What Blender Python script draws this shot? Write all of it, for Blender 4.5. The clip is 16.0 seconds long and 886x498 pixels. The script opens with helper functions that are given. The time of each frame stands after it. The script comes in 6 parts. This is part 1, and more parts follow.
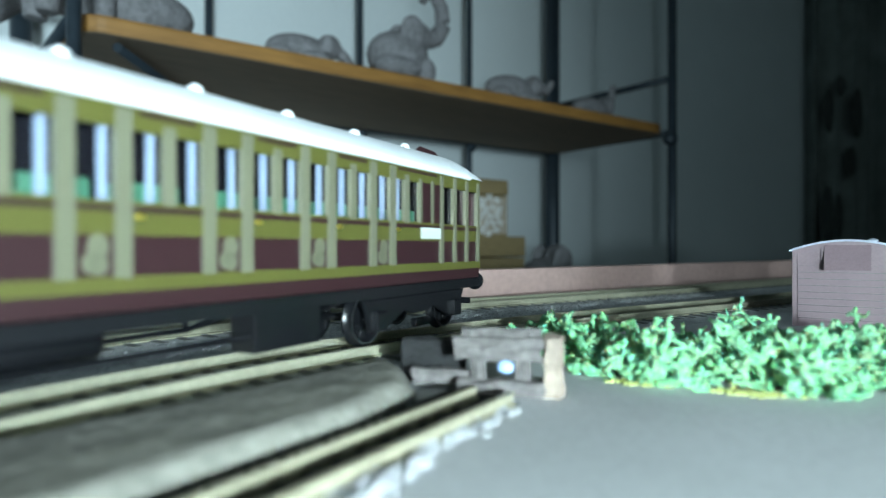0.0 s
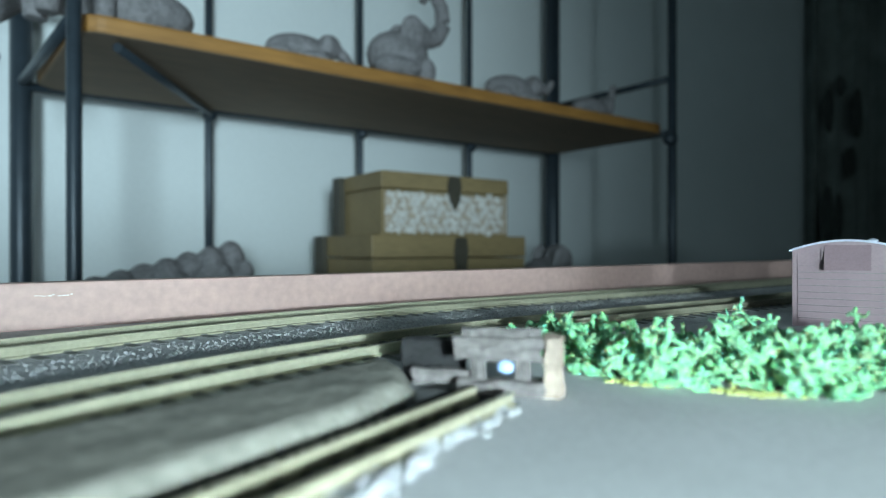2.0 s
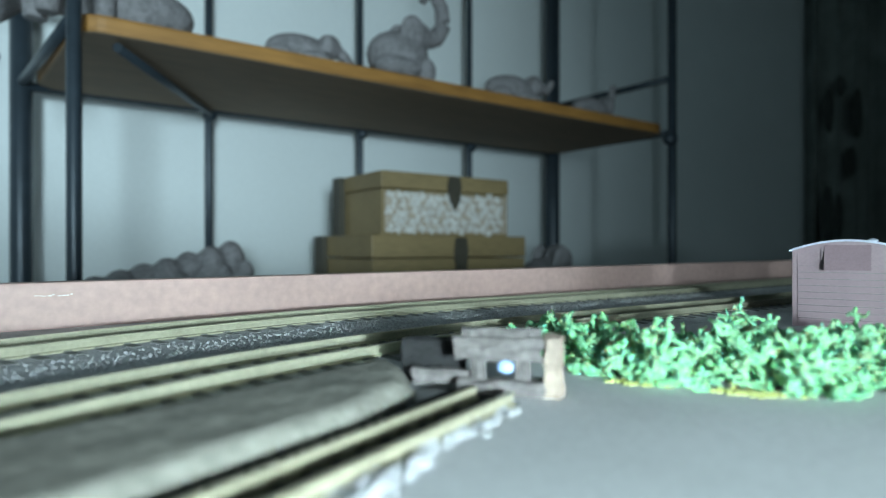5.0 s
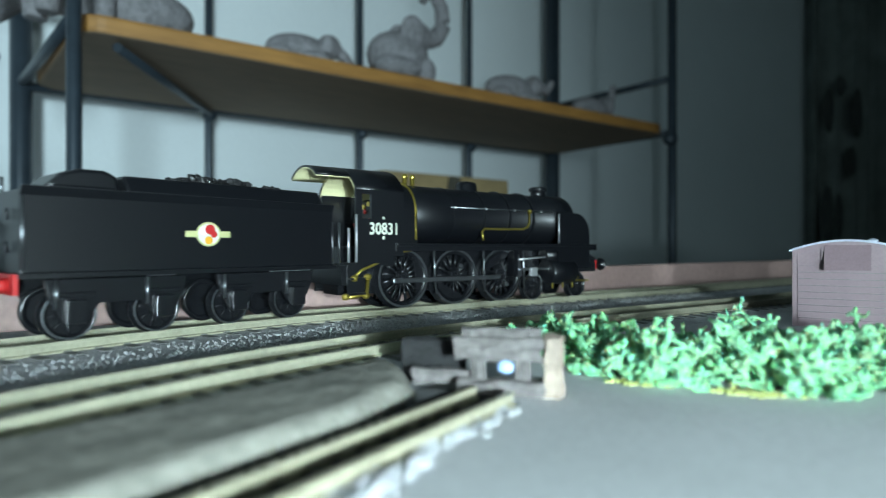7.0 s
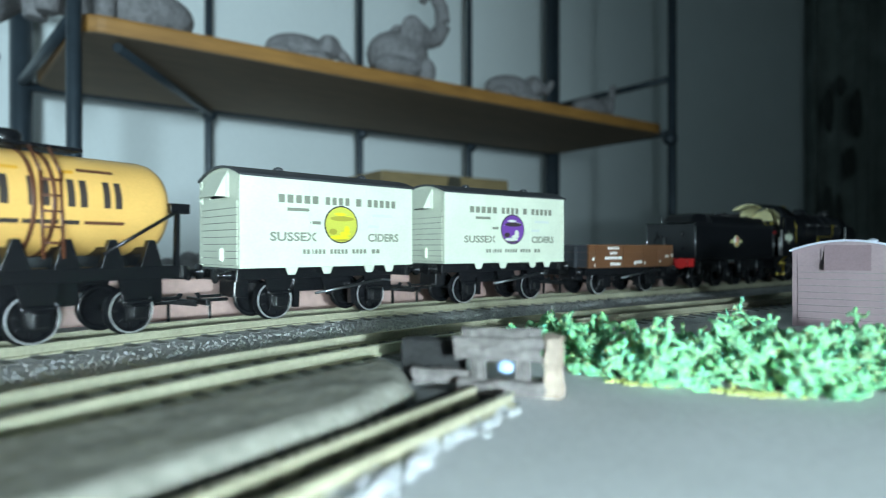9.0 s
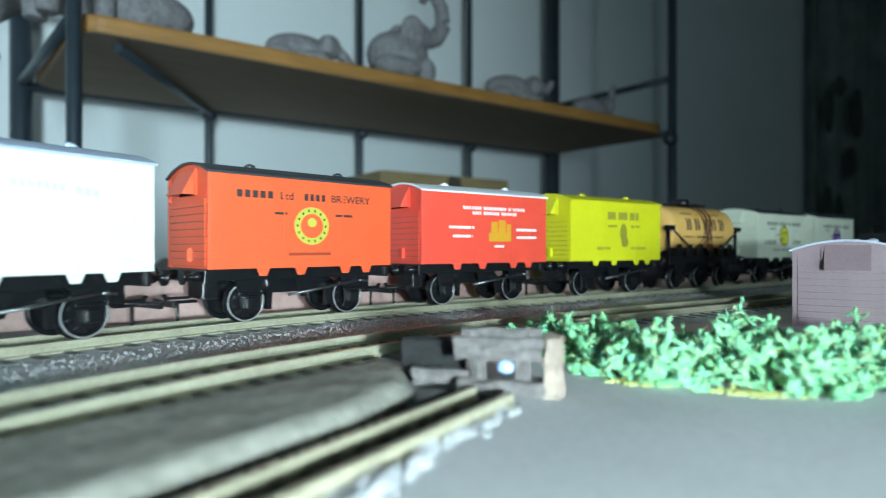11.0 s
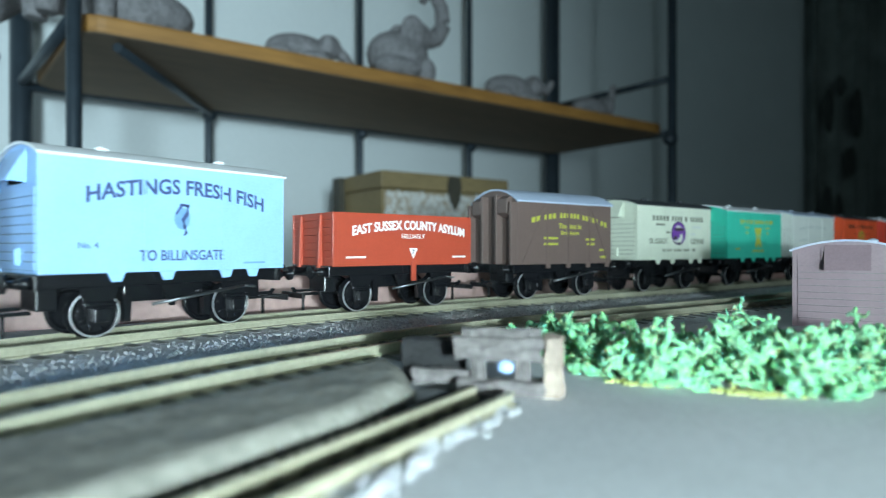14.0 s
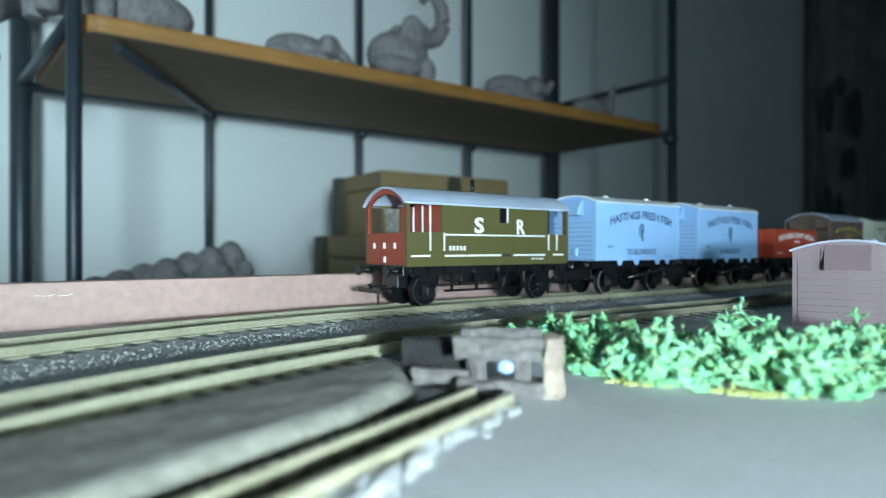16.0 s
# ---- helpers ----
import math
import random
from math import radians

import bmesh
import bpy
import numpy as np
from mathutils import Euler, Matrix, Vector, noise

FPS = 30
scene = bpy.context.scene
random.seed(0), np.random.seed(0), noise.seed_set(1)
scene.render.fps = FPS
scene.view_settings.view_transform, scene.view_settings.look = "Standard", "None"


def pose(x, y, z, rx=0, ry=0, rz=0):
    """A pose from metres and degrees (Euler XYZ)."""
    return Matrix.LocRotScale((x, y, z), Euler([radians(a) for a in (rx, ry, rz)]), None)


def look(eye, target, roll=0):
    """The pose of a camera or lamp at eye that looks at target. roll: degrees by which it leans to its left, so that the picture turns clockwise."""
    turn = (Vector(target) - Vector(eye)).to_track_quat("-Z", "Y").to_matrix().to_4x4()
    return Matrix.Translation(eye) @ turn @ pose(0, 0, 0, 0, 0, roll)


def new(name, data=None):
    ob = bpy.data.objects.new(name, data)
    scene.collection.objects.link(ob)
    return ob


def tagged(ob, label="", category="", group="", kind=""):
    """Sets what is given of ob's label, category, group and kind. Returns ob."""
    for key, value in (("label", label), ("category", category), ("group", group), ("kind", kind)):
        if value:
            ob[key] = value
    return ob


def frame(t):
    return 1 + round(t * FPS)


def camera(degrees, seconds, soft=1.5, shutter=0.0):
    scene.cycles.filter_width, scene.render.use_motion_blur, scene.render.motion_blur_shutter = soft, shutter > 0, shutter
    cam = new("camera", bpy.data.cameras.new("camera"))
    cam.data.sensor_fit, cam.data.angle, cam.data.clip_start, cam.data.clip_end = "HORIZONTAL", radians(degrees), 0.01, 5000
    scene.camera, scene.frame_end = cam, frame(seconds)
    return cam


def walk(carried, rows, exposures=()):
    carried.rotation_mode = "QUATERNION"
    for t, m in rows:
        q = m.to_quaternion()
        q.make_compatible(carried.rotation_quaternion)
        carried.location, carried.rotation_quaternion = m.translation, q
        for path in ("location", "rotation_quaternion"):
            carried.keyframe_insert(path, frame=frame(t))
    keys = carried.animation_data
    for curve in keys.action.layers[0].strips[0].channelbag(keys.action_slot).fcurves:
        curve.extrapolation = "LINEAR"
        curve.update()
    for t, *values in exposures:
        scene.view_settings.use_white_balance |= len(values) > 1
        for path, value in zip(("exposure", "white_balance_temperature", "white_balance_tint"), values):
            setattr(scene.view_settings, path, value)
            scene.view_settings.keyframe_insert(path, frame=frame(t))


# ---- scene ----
# ---- camera: stands still on the baseboard, focused on the nearer end of the far track ----
RAIL_EYE = 0.02358                      # lens above rail tops
cam = camera(73.26, 16.0, soft=1.05, shutter=0.15)
cam.data.dof.use_dof = True
cam.data.dof.focus_distance = 0.20
cam.data.dof.aperture_fstop = 11.6
EYE = pose(0, 0, RAIL_EYE, 89.88, 0, 0)
walk(cam, [(0, EYE), (16, EYE)], exposures=[(0, 0.0), (16, 0.0)])

# ---- light: a hand torch behind the lens, a spotlight on the shelves, an added fill lamp in the rear wall ----
world = bpy.data.worlds.new("room_dusk")
world.use_nodes = True
scene.world = world
world.node_tree.nodes["Background"].inputs[0].default_value = (0.55, 0.75, 0.85, 1)
world.node_tree.nodes["Background"].inputs[1].default_value = 0.3


def lamp(name, kind, m, energy, colour, **kw):
    d = bpy.data.lights.new(name, kind)
    d.energy, d.color = energy, colour
    if kind == "SPOT":
        d.spot_size, d.spot_blend, d.shadow_soft_size = radians(kw["cone"]), kw["blend"], kw["size"]
    if kind == "AREA":
        d.shape, d.size, d.size_y = "RECTANGLE", kw["size"], kw["size_y"]
    ob = new(name, d)
    ob.matrix_world = m
    return ob


lamp("torch_light", "SPOT", look((0.062, -0.105, 0.0250), (0.035, 0.33, 0.033)), 6.4, (0.71, 0.93, 1.0), cone=116, blend=1.0, size=0.007)
lamp("room_spotlight", "SPOT", look((0.75, -2.8, 0.12), (-1.24, 0.93, 0.18)), 460, (0.70, 0.92, 1.0), cone=51, blend=1.0, size=0.3)
# faint cool fill lamp, added in an invented window behind the layout
WIN_X, WIN_Z = (-0.7, 1.5), (0.25, 1.45)
lamp("rear_fill_lamp", "AREA", pose(0.4, -3.17, 0.85, 90, 0, 0), 6.0, (0.66, 0.93, 0.94), size=2.1, size_y=1.1)

# ---- materials ----
def nodes_of(name):
    m = bpy.data.materials.new(name)
    m.use_nodes = True
    nt = m.node_tree
    return m, nt, nt.nodes["Principled BSDF"]


def mat(name, col, rough=0.5, metal=0.0, grain=800.0, var=0.15, bump=0.1, blotch=60.0, depth=0.0002, stretch=(1, 1, 1), alt=None, spec=0.5, rand=0.0):
    """Paint, wood, plastic or stone: base colour varied at two scales, with fine relief."""
    m, nt, b = nodes_of(name)
    N, L = nt.nodes.new, nt.links.new
    tc = N("ShaderNodeTexCoord")
    mp = N("ShaderNodeMapping")
    mp.inputs["Scale"].default_value = stretch
    L(tc.outputs["Object"], mp.inputs[0])
    n1, n2 = N("ShaderNodeTexNoise"), N("ShaderNodeTexNoise")
    for n, s in ((n1, grain), (n2, blotch)):
        n.inputs["Scale"].default_value = s
        n.inputs["Detail"].default_value = 4
        L(mp.outputs[0], n.inputs["Vector"])
    add = N("ShaderNodeMath")
    add.operation = "MULTIPLY_ADD"
    add.inputs[1].default_value = 0.5
    half = N("ShaderNodeMath")
    half.operation = "MULTIPLY"
    half.inputs[1].default_value = 0.5
    L(n2.outputs[0], half.inputs[0])
    L(n1.outputs[0], add.inputs[0])
    L(half.outputs[0], add.inputs[2])
    fac = add.outputs[0]
    if rand:
        oi = N("ShaderNodeObjectInfo")
        ra = N("ShaderNodeMath")
        ra.operation = "MULTIPLY_ADD"
        ra.inputs[1].default_value = rand
        L(oi.outputs["Random"], ra.inputs[0])
        L(fac, ra.inputs[2])
        fac = ra.outputs[0]
    ramp = N("ShaderNodeValToRGB")
    lo = [c * (1 - var) for c in col]
    hi = list(alt) if alt else [min(1, c * (1 + var)) for c in col]
    ramp.color_ramp.elements[0].position, ramp.color_ramp.elements[1].position = 0.3, 0.7
    ramp.color_ramp.elements[0].color, ramp.color_ramp.elements[1].color = (*lo, 1), (*hi, 1)
    L(fac, ramp.inputs[0])
    L(ramp.outputs[0], b.inputs["Base Color"])
    b.inputs["Roughness"].default_value, b.inputs["Metallic"].default_value = rough, metal
    b.inputs["Specular IOR Level"].default_value = spec
    if bump:
        bp = N("ShaderNodeBump")
        bp.inputs["Strength"].default_value, bp.inputs["Distance"].default_value = bump, depth
        L(n1.outputs[0], bp.inputs["Height"])
        L(bp.outputs[0], b.inputs["Normal"])
    return m


def glass(name, col=(1.0, 1.0, 1.0), rough=0.02):
    m, nt, b = nodes_of(name)
    b.inputs["Base Color"].default_value = (*col, 1)
    b.inputs["Roughness"].default_value = rough
    b.inputs["Transmission Weight"].default_value = 1.0
    b.inputs["IOR"].default_value = 1.3
    return m


# layout
M_BOARD = mat("grey_baseboard_paint", (0.55, 0.555, 0.56), 0.85, grain=900, blotch=25, var=0.14, bump=0.3)
M_SLAB = mat("beige_plaster", (0.255, 0.243, 0.208), 0.95, grain=500, blotch=120, var=0.34, bump=0.6, depth=0.0008)
M_RAIL = mat("nickel_rail_yellowed", (0.41, 0.395, 0.29), 0.45, 0.35, grain=900, blotch=120, var=0.2, bump=0.15)
M_RAIL_TOP = mat("rail_top_polished", (0.44, 0.43, 0.33), 0.32, 0.6, grain=1500, blotch=200, var=0.2, bump=0.1, stretch=(1, 1, 1))
M_SLEEPER = mat("sleeper_dark_plastic", (0.12, 0.12, 0.115), 0.7, grain=1200, blotch=150, var=0.3, rand=0.3)
M_BALLAST_BED = mat("ballast_bed_grey", (0.48, 0.485, 0.49), 0.9, grain=1500, blotch=120, var=0.45, bump=0.8, depth=0.0006)
M_STONE = mat("ballast_stone_grey", (0.42, 0.425, 0.435), 0.5, grain=700, blotch=300, var=0.45, bump=0.3, alt=(0.55, 0.56, 0.58))
M_FENCE = mat("pink_brown_painted_edging", (0.46, 0.31, 0.28), 0.6, grain=300, blotch=18, var=0.18, bump=0.15, stretch=(1, 1, 1))
M_LICHEN = mat("green_lichen", (0.15, 0.43, 0.20), 0.85, grain=700, blotch=110, var=0.35, bump=0.4, depth=0.0005, alt=(0.33, 0.64, 0.37))
M_LICHEN.node_tree.nodes["Principled BSDF"].inputs["Subsurface Weight"].default_value = 0.4
M_LICHEN.node_tree.nodes["Principled BSDF"].inputs["Subsurface Scale"].default_value = 0.0015
M_YELLOW = mat("yellow_scatter", (0.50, 0.54, 0.20), 0.9, grain=900, blotch=200, var=0.3, bump=0.5)
M_RAIL_OLD = mat("tarnished_pale_rail", (0.36, 0.335, 0.24), 0.5, 0.2, grain=700, blotch=120, var=0.25, bump=0.2)
M_SHADE = mat("painted_shade_black", (0.012, 0.012, 0.013), 0.9, grain=900, blotch=140, var=0.5, bump=0.6)
M_TIMBER = mat("weathered_pale_timber", (0.42, 0.36, 0.29), 0.8, grain=500, blotch=120, var=0.35, bump=0.4)
M_DARKTIMBER = mat("grimy_grey_timber", (0.125, 0.112, 0.108), 0.85, grain=700, blotch=160, var=0.5, bump=0.5)
M_ENDBLOCK = mat("worn_brown_timber", (0.27, 0.215, 0.175), 0.85, grain=400, blotch=150, var=0.45, bump=0.5)
M_BLUE = mat("pale_blue_plastic", (0.30, 0.45, 0.75), 0.4)
M_MAUVE = mat("mauve_brown_plastic", (0.18, 0.124, 0.136), 0.55, grain=1200, blotch=120, var=0.14, bump=0.15)
M_MAUVE_ROOF = mat("grey_blue_roof", (0.30, 0.33, 0.40), 0.5, grain=1200, blotch=120, var=0.14)
# colour of the plank joints: their shade is put into it
M_JOINT = mat("joint_shade_grey", (0.13, 0.125, 0.12), 0.8, grain=900, blotch=200, var=0.4)
# room
M_WALL = mat("pale_blue_wall_paint", (0.68, 0.74, 0.76), 0.85, grain=220, blotch=4, var=0.05, bump=0.15, depth=0.0006)
M_CURTAIN = mat("dark_patterned_cloth", (0.16, 0.19, 0.18), 0.95, grain=300, blotch=7, var=0.55, bump=0.3)
M_DARK = mat("near_black_unlit_wall", (0.03, 0.033, 0.033), 0.95, grain=300, blotch=7, var=0.5)
M_LEAF = mat("printed_leaf_black", (0.07, 0.082, 0.078), 0.95, grain=300, blotch=20, var=0.5)
M_POST = mat("dark_blue_grey_steel", (0.035, 0.05, 0.065), 0.4, 0.3, grain=600, blotch=40, var=0.25)
M_SHELF = mat("honey_shelf_wood", (0.25, 0.115, 0.028), 0.5, grain=160, blotch=14, var=0.35, bump=0.15, stretch=(0.12, 1, 1), alt=(0.46, 0.23, 0.06))
M_UNDER = mat("shelf_underside_board", (0.20, 0.145, 0.095), 0.8, grain=160, blotch=9, var=0.22, stretch=(0.2, 1, 1))
M_BOX = mat("olive_brown_box_wood", (0.25, 0.185, 0.09), 0.6, grain=220, blotch=18, var=0.28, bump=0.2, stretch=(0.25, 1, 1))
M_BOXDARK = mat("dark_box_edge", (0.06, 0.055, 0.04), 0.6, grain=200, blotch=20, var=0.3)
M_CARVE = mat("whitewashed_carving", (0.62, 0.62, 0.60), 0.8, grain=240, blotch=70, var=0.25, bump=0.5, depth=0.001)
M_ELE = mat("grey_stone_resin", (0.20, 0.195, 0.205), 0.7, grain=200, blotch=55, var=0.45, bump=0.8, depth=0.003)
M_FLOOR = mat("dark_carpet", (0.08, 0.08, 0.08), 0.95, grain=500, blotch=6, var=0.3)

# ---- building helpers; lengths in millimetres ----
MM = 0.001
TALL = [1.0]                           # height factor of the parts being built


def part(name, bm, material, parent=None, label="", at=(0, 0, 0), turn=(0, 0, 0), bevel=0.0, scale=MM):
    """Links a bmesh in millimetres as one mesh object, under a thing or a part."""
    me = bpy.data.meshes.new(name)
    if scale != 1:
        bmesh.ops.scale(bm, vec=(scale, scale, scale * TALL[0]), verts=bm.verts)
    bm.to_mesh(me)
    bm.free()
    for m in material if isinstance(material, (list, tuple)) else (material,):
        me.materials.append(m)
    return place(name, me, parent, label, at, turn, bevel)


def place(name, me, parent=None, label="", at=(0, 0, 0), turn=(0, 0, 0), bevel=0.0):
    ob = new(name, me)
    ob.matrix_basis = pose(at[0] * MM, at[1] * MM, at[2] * MM * TALL[0], *turn)
    ob.parent = parent
    if label:
        ob["label"] = label
    if bevel:
        b = ob.modifiers.new("bevel", "BEVEL")
        b.width, b.segments, b.limit_method, b.angle_limit = bevel * MM, 2, "ANGLE", radians(40)
    return ob


def box(bm, x0, x1, y0, y1, z0, z1, slot=0):
    v = [bm.verts.new((x, y, z)) for x in (x0, x1) for y in (y0, y1) for z in (z0, z1)]
    for f in ((0, 1, 3, 2), (4, 6, 7, 5), (0, 4, 5, 1), (2, 3, 7, 6), (0, 2, 6, 4), (1, 5, 7, 3)):
        bm.faces.new([v[i] for i in f]).material_index = slot
    return bm


def prism(bm, pts, axis, a, b, slot=0, smooth=False):
    """Sweeps a closed outline along an axis: outline in (y, z), (x, z) or (x, y)."""
    def at(p, h):
        return {"x": (h, p[0], p[1]), "y": (p[0], h, p[1]), "z": (p[0], p[1], h)}[axis]
    v0, v1 = [bm.verts.new(at(p, a)) for p in pts], [bm.verts.new(at(p, b)) for p in pts]
    n = len(pts)
    fs = [bm.faces.new([v0[i], v0[(i + 1) % n], v1[(i + 1) % n], v1[i]]) for i in range(n)]
    for f in fs:
        f.smooth = smooth
    fs += [bm.faces.new(v0[::-1]), bm.faces.new(v1)]
    for f in fs:
        f.material_index = slot
    bmesh.ops.recalc_face_normals(bm, faces=fs)
    return bm


def lathe(bm, prof, axis, c, n=24, slot=0, closed=False):
    """Turns a profile of (distance along the axis, radius) round an axis through c."""
    rings = []
    for h, r in prof:
        ring = []
        for i in range(n):
            a = 2 * math.pi * i / n
            u, w = r * math.cos(a), r * math.sin(a)
            p = {"x": (h, u, w), "y": (u, h, w), "z": (u, w, h)}[axis]
            ring.append(bm.verts.new((p[0] + c[0], p[1] + c[1], p[2] + c[2])))
        rings.append(ring)
    fs = []
    for r0, r1 in zip(rings, rings[1:]):
        for i in range(n):
            f = bm.faces.new([r0[i], r0[(i + 1) % n], r1[(i + 1) % n], r1[i]])
            f.smooth = True
            fs.append(f)
    fs += [bm.faces.new(rings[0][::-1]), bm.faces.new(rings[-1])]
    for f in fs:
        f.material_index = slot
    bmesh.ops.recalc_face_normals(bm, faces=fs)
    return bm


def rod(bm, a, b, r, n=8, slot=0):
    """A round bar from a to b."""
    a, b = Vector(a), Vector(b)
    q = (b - a).to_track_quat("Z", "Y").to_matrix()
    rings = [[bm.verts.new(p + q @ Vector((r * math.cos(2 * math.pi * i / n), r * math.sin(2 * math.pi * i / n), 0))) for i in range(n)] for p in (a, b)]
    fs = []
    for i in range(n):
        f = bm.faces.new([rings[0][i], rings[0][(i + 1) % n], rings[1][(i + 1) % n], rings[1][i]])
        f.smooth = True
        fs.append(f)
    fs += [bm.faces.new(rings[0][::-1]), bm.faces.new(rings[1])]
    for f in fs:
        f.material_index = slot
    return bm


def tube(bm, pts, radii, n=6, slot=0):
    """A tapering tube through points."""
    rings = []
    for i, p in enumerate(pts):
        d = Vector(pts[min(i + 1, len(pts) - 1)]) - Vector(pts[max(i - 1, 0)])
        q = d.to_track_quat("Z", "Y").to_matrix()
        rings.append([bm.verts.new(Vector(p) + q @ Vector((radii[i] * math.cos(2 * math.pi * k / n), radii[i] * math.sin(2 * math.pi * k / n), 0))) for k in range(n)])
    for r0, r1 in zip(rings, rings[1:]):
        for k in range(n):
            f = bm.faces.new([r0[k], r0[(k + 1) % n], r1[(k + 1) % n], r1[k]])
            f.smooth, f.material_index = True, slot
    for r in (rings[0][::-1], rings[-1]):
        bm.faces.new(r).material_index = slot
    return bm


def ball(bm, c, r, sub=2, turn=(0, 0, 0)):
    m = pose(c[0], c[1], c[2], *turn) @ Matrix.Diagonal((*(r if isinstance(r, (tuple, list)) else (r, r, r)), 1))
    bmesh.ops.create_icosphere(bm, subdivisions=sub, radius=1, matrix=m)
    return bm


def B():
    return bmesh.new()


def thing(name, label, category, m=None, group="", kind=""):
    ob = new(name)
    ob.empty_display_size = 0.01
    ob.matrix_basis = m or Matrix()
    return tagged(ob, label, category, group, kind)


def words(text, width, height, material, parent, at, arch=0.0, name="lettering", bold=0.0):
    """Letters cut from thin sheet on a side that faces -y, centred at at (x, y, z), width and height in millimetres."""
    cu = bpy.data.curves.new(name, "FONT")
    cu.body, cu.align_x, cu.align_y, cu.size, cu.extrude, cu.resolution_u, cu.offset = text, "CENTER", "CENTER", 1.0, 0.02, 3, bold
    tmp = new(name, cu)
    bpy.context.view_layer.update()
    me = bpy.data.meshes.new_from_object(tmp)
    bpy.data.objects.remove(tmp)
    co = np.array([v.co[:] for v in me.vertices])
    lo, hi = co.min(0), co.max(0)
    x = (co[:, 0] - (lo[0] + hi[0]) / 2) * width / (hi[0] - lo[0])
    y = (co[:, 1] - (lo[1] + hi[1]) / 2) * height / (hi[1] - lo[1])
    y = y - arch * (2 * x / width) ** 2
    out = np.c_[x, y, co[:, 2] * 3] * MM
    me.vertices.foreach_set("co", out.astype(np.float32).ravel())
    me.update()
    me.materials.append(material)
    return place(name, me, parent, "", at, (90, 0, 0))


def bars(spans, z, h, material, parent, y, arch=0.0, name="lettering_bar"):
    """Writing that stays plain: one thin bar for each word, spans in x."""
    w = max(abs(v) for s in spans for v in s)
    for x0, x1 in spans:
        bm = B()
        pitch = h * 1.02 if h > 1.2 and x1 - x0 > 2 * h else (3.0 if arch else x1 - x0)
        n = max(1, round((x1 - x0) / pitch))
        gap = 0.16 * pitch if h > 1.2 and n > 1 else 0.0
        for i in range(n):
            a, b = x0 + (x1 - x0) * i / n + gap, x0 + (x1 - x0) * (i + 1) / n - gap
            za, zb = z - arch * (a / w) ** 2, z - arch * (b / w) ** 2
            prism(bm, [(a, za - h / 2), (b, zb - h / 2), (b, zb + h / 2), (a, za + h / 2)], "y", y, y - 0.06)
        part(name, bm, material, parent)


# ---- the line of the far track: bend on the near side of the frame, then straight ----
KNOT_S = [-900, -420, -250, -100, 0, 100, 200, 350, 1500]
KNOT_K = [0.0, 0.0, -0.002989, -0.00264, -0.001322, 0.000375, 0.000093, 0.0, 0.0]
STEP = 2.0
GRID = np.arange(-900, 1500 + STEP, STEP)
_k = np.interp(GRID, KNOT_S, KNOT_K)
_i0 = int(round(900 / STEP))
_a = np.concatenate([[0], np.cumsum((_k[1:] + _k[:-1]) / 2 * STEP)])
HEAD = _a - _a[_i0] + 0.653693
_cx = np.concatenate([[0], np.cumsum((np.cos(HEAD[1:]) + np.cos(HEAD[:-1])) / 2 * STEP)])
_cy = np.concatenate([[0], np.cumsum((np.sin(HEAD[1:]) + np.sin(HEAD[:-1])) / 2 * STEP)])
LINE_X, LINE_Y = _cx - _cx[_i0] - 4.888, _cy - _cy[_i0] + 254.52
SPACING = 66.5                          # between the two running lines


def on_line(s, off=0.0):
    """Plan point in millimetres and heading at s along the far track, off to its near side."""
    x, y, a = np.interp(s, GRID, LINE_X), np.interp(s, GRID, LINE_Y), np.interp(s, GRID, HEAD)
    return x + off * math.sin(a), y - off * math.cos(a), a


def seat(s, base, off=0.0):
    """Pose of a vehicle whose axles or bogies stand base apart, centred at s."""
    x0, y0, _ = on_line(s - base / 2, off)
    x1, y1, _ = on_line(s + base / 2, off)
    return pose((x0 + x1) / 2 * MM, (y0 + y1) / 2 * MM, 0, 0, 0, math.degrees(math.atan2(y1 - y0, x1 - x0)))

# ---- baseboard, room shell ----
GROUND = -4.0                           # millimetres, below rail tops
FX, FY, FA = -142.7, 192.2, math.radians(37.4)   # edging: a point and its heading
fd, fn = Vector((math.cos(FA), math.sin(FA))), Vector((-math.sin(FA), math.cos(FA)))


def edge_at(u, w):
    return FX + fd.x * u + fn.x * w, FY + fd.y * u + fn.y * w


bm = B()
prism(bm, [edge_at(-700, 2), (-560, -700), (900, -700), edge_at(1500, 2)], "z", -24, GROUND)
tagged(part("ground", bm, M_BOARD), "pale grey painted model railway baseboard", "ground", kind="structure")

bm = B()
for i in range(60):
    u0, u1 = -700 + i * 2200 / 60, -700 + (i + 1) * 2200 / 60
    wob = [0.15 * noise.noise((u * 0.02, 0, 0)) for u in (u0, u1)]
    a, b, c, d = edge_at(u0, 2), edge_at(u1, 2), edge_at(u1, 11), edge_at(u0, 11)
    lo = [bm.verts.new((*p, -24)) for p in (a, b, c, d)]
    hi = [bm.verts.new((*p, 11.8 + w)) for p, w in zip((a, b, c, d), (wob[0], wob[1], wob[1], wob[0]))]
    for k in (0, 2):
        bm.faces.new([lo[k], lo[k + 1], hi[k + 1], hi[k]])
    bm.faces.new(hi)
    bm.faces.new(lo[::-1])
bmesh.ops.remove_doubles(bm, verts=bm.verts, dist=0.05)
bmesh.ops.recalc_face_normals(bm, faces=bm.faces)
edging = tagged(part("edging_board", bm, M_FENCE, bevel=0.6), "pink-brown painted wooden edging strip along the baseboard", "edging board", kind="structure")

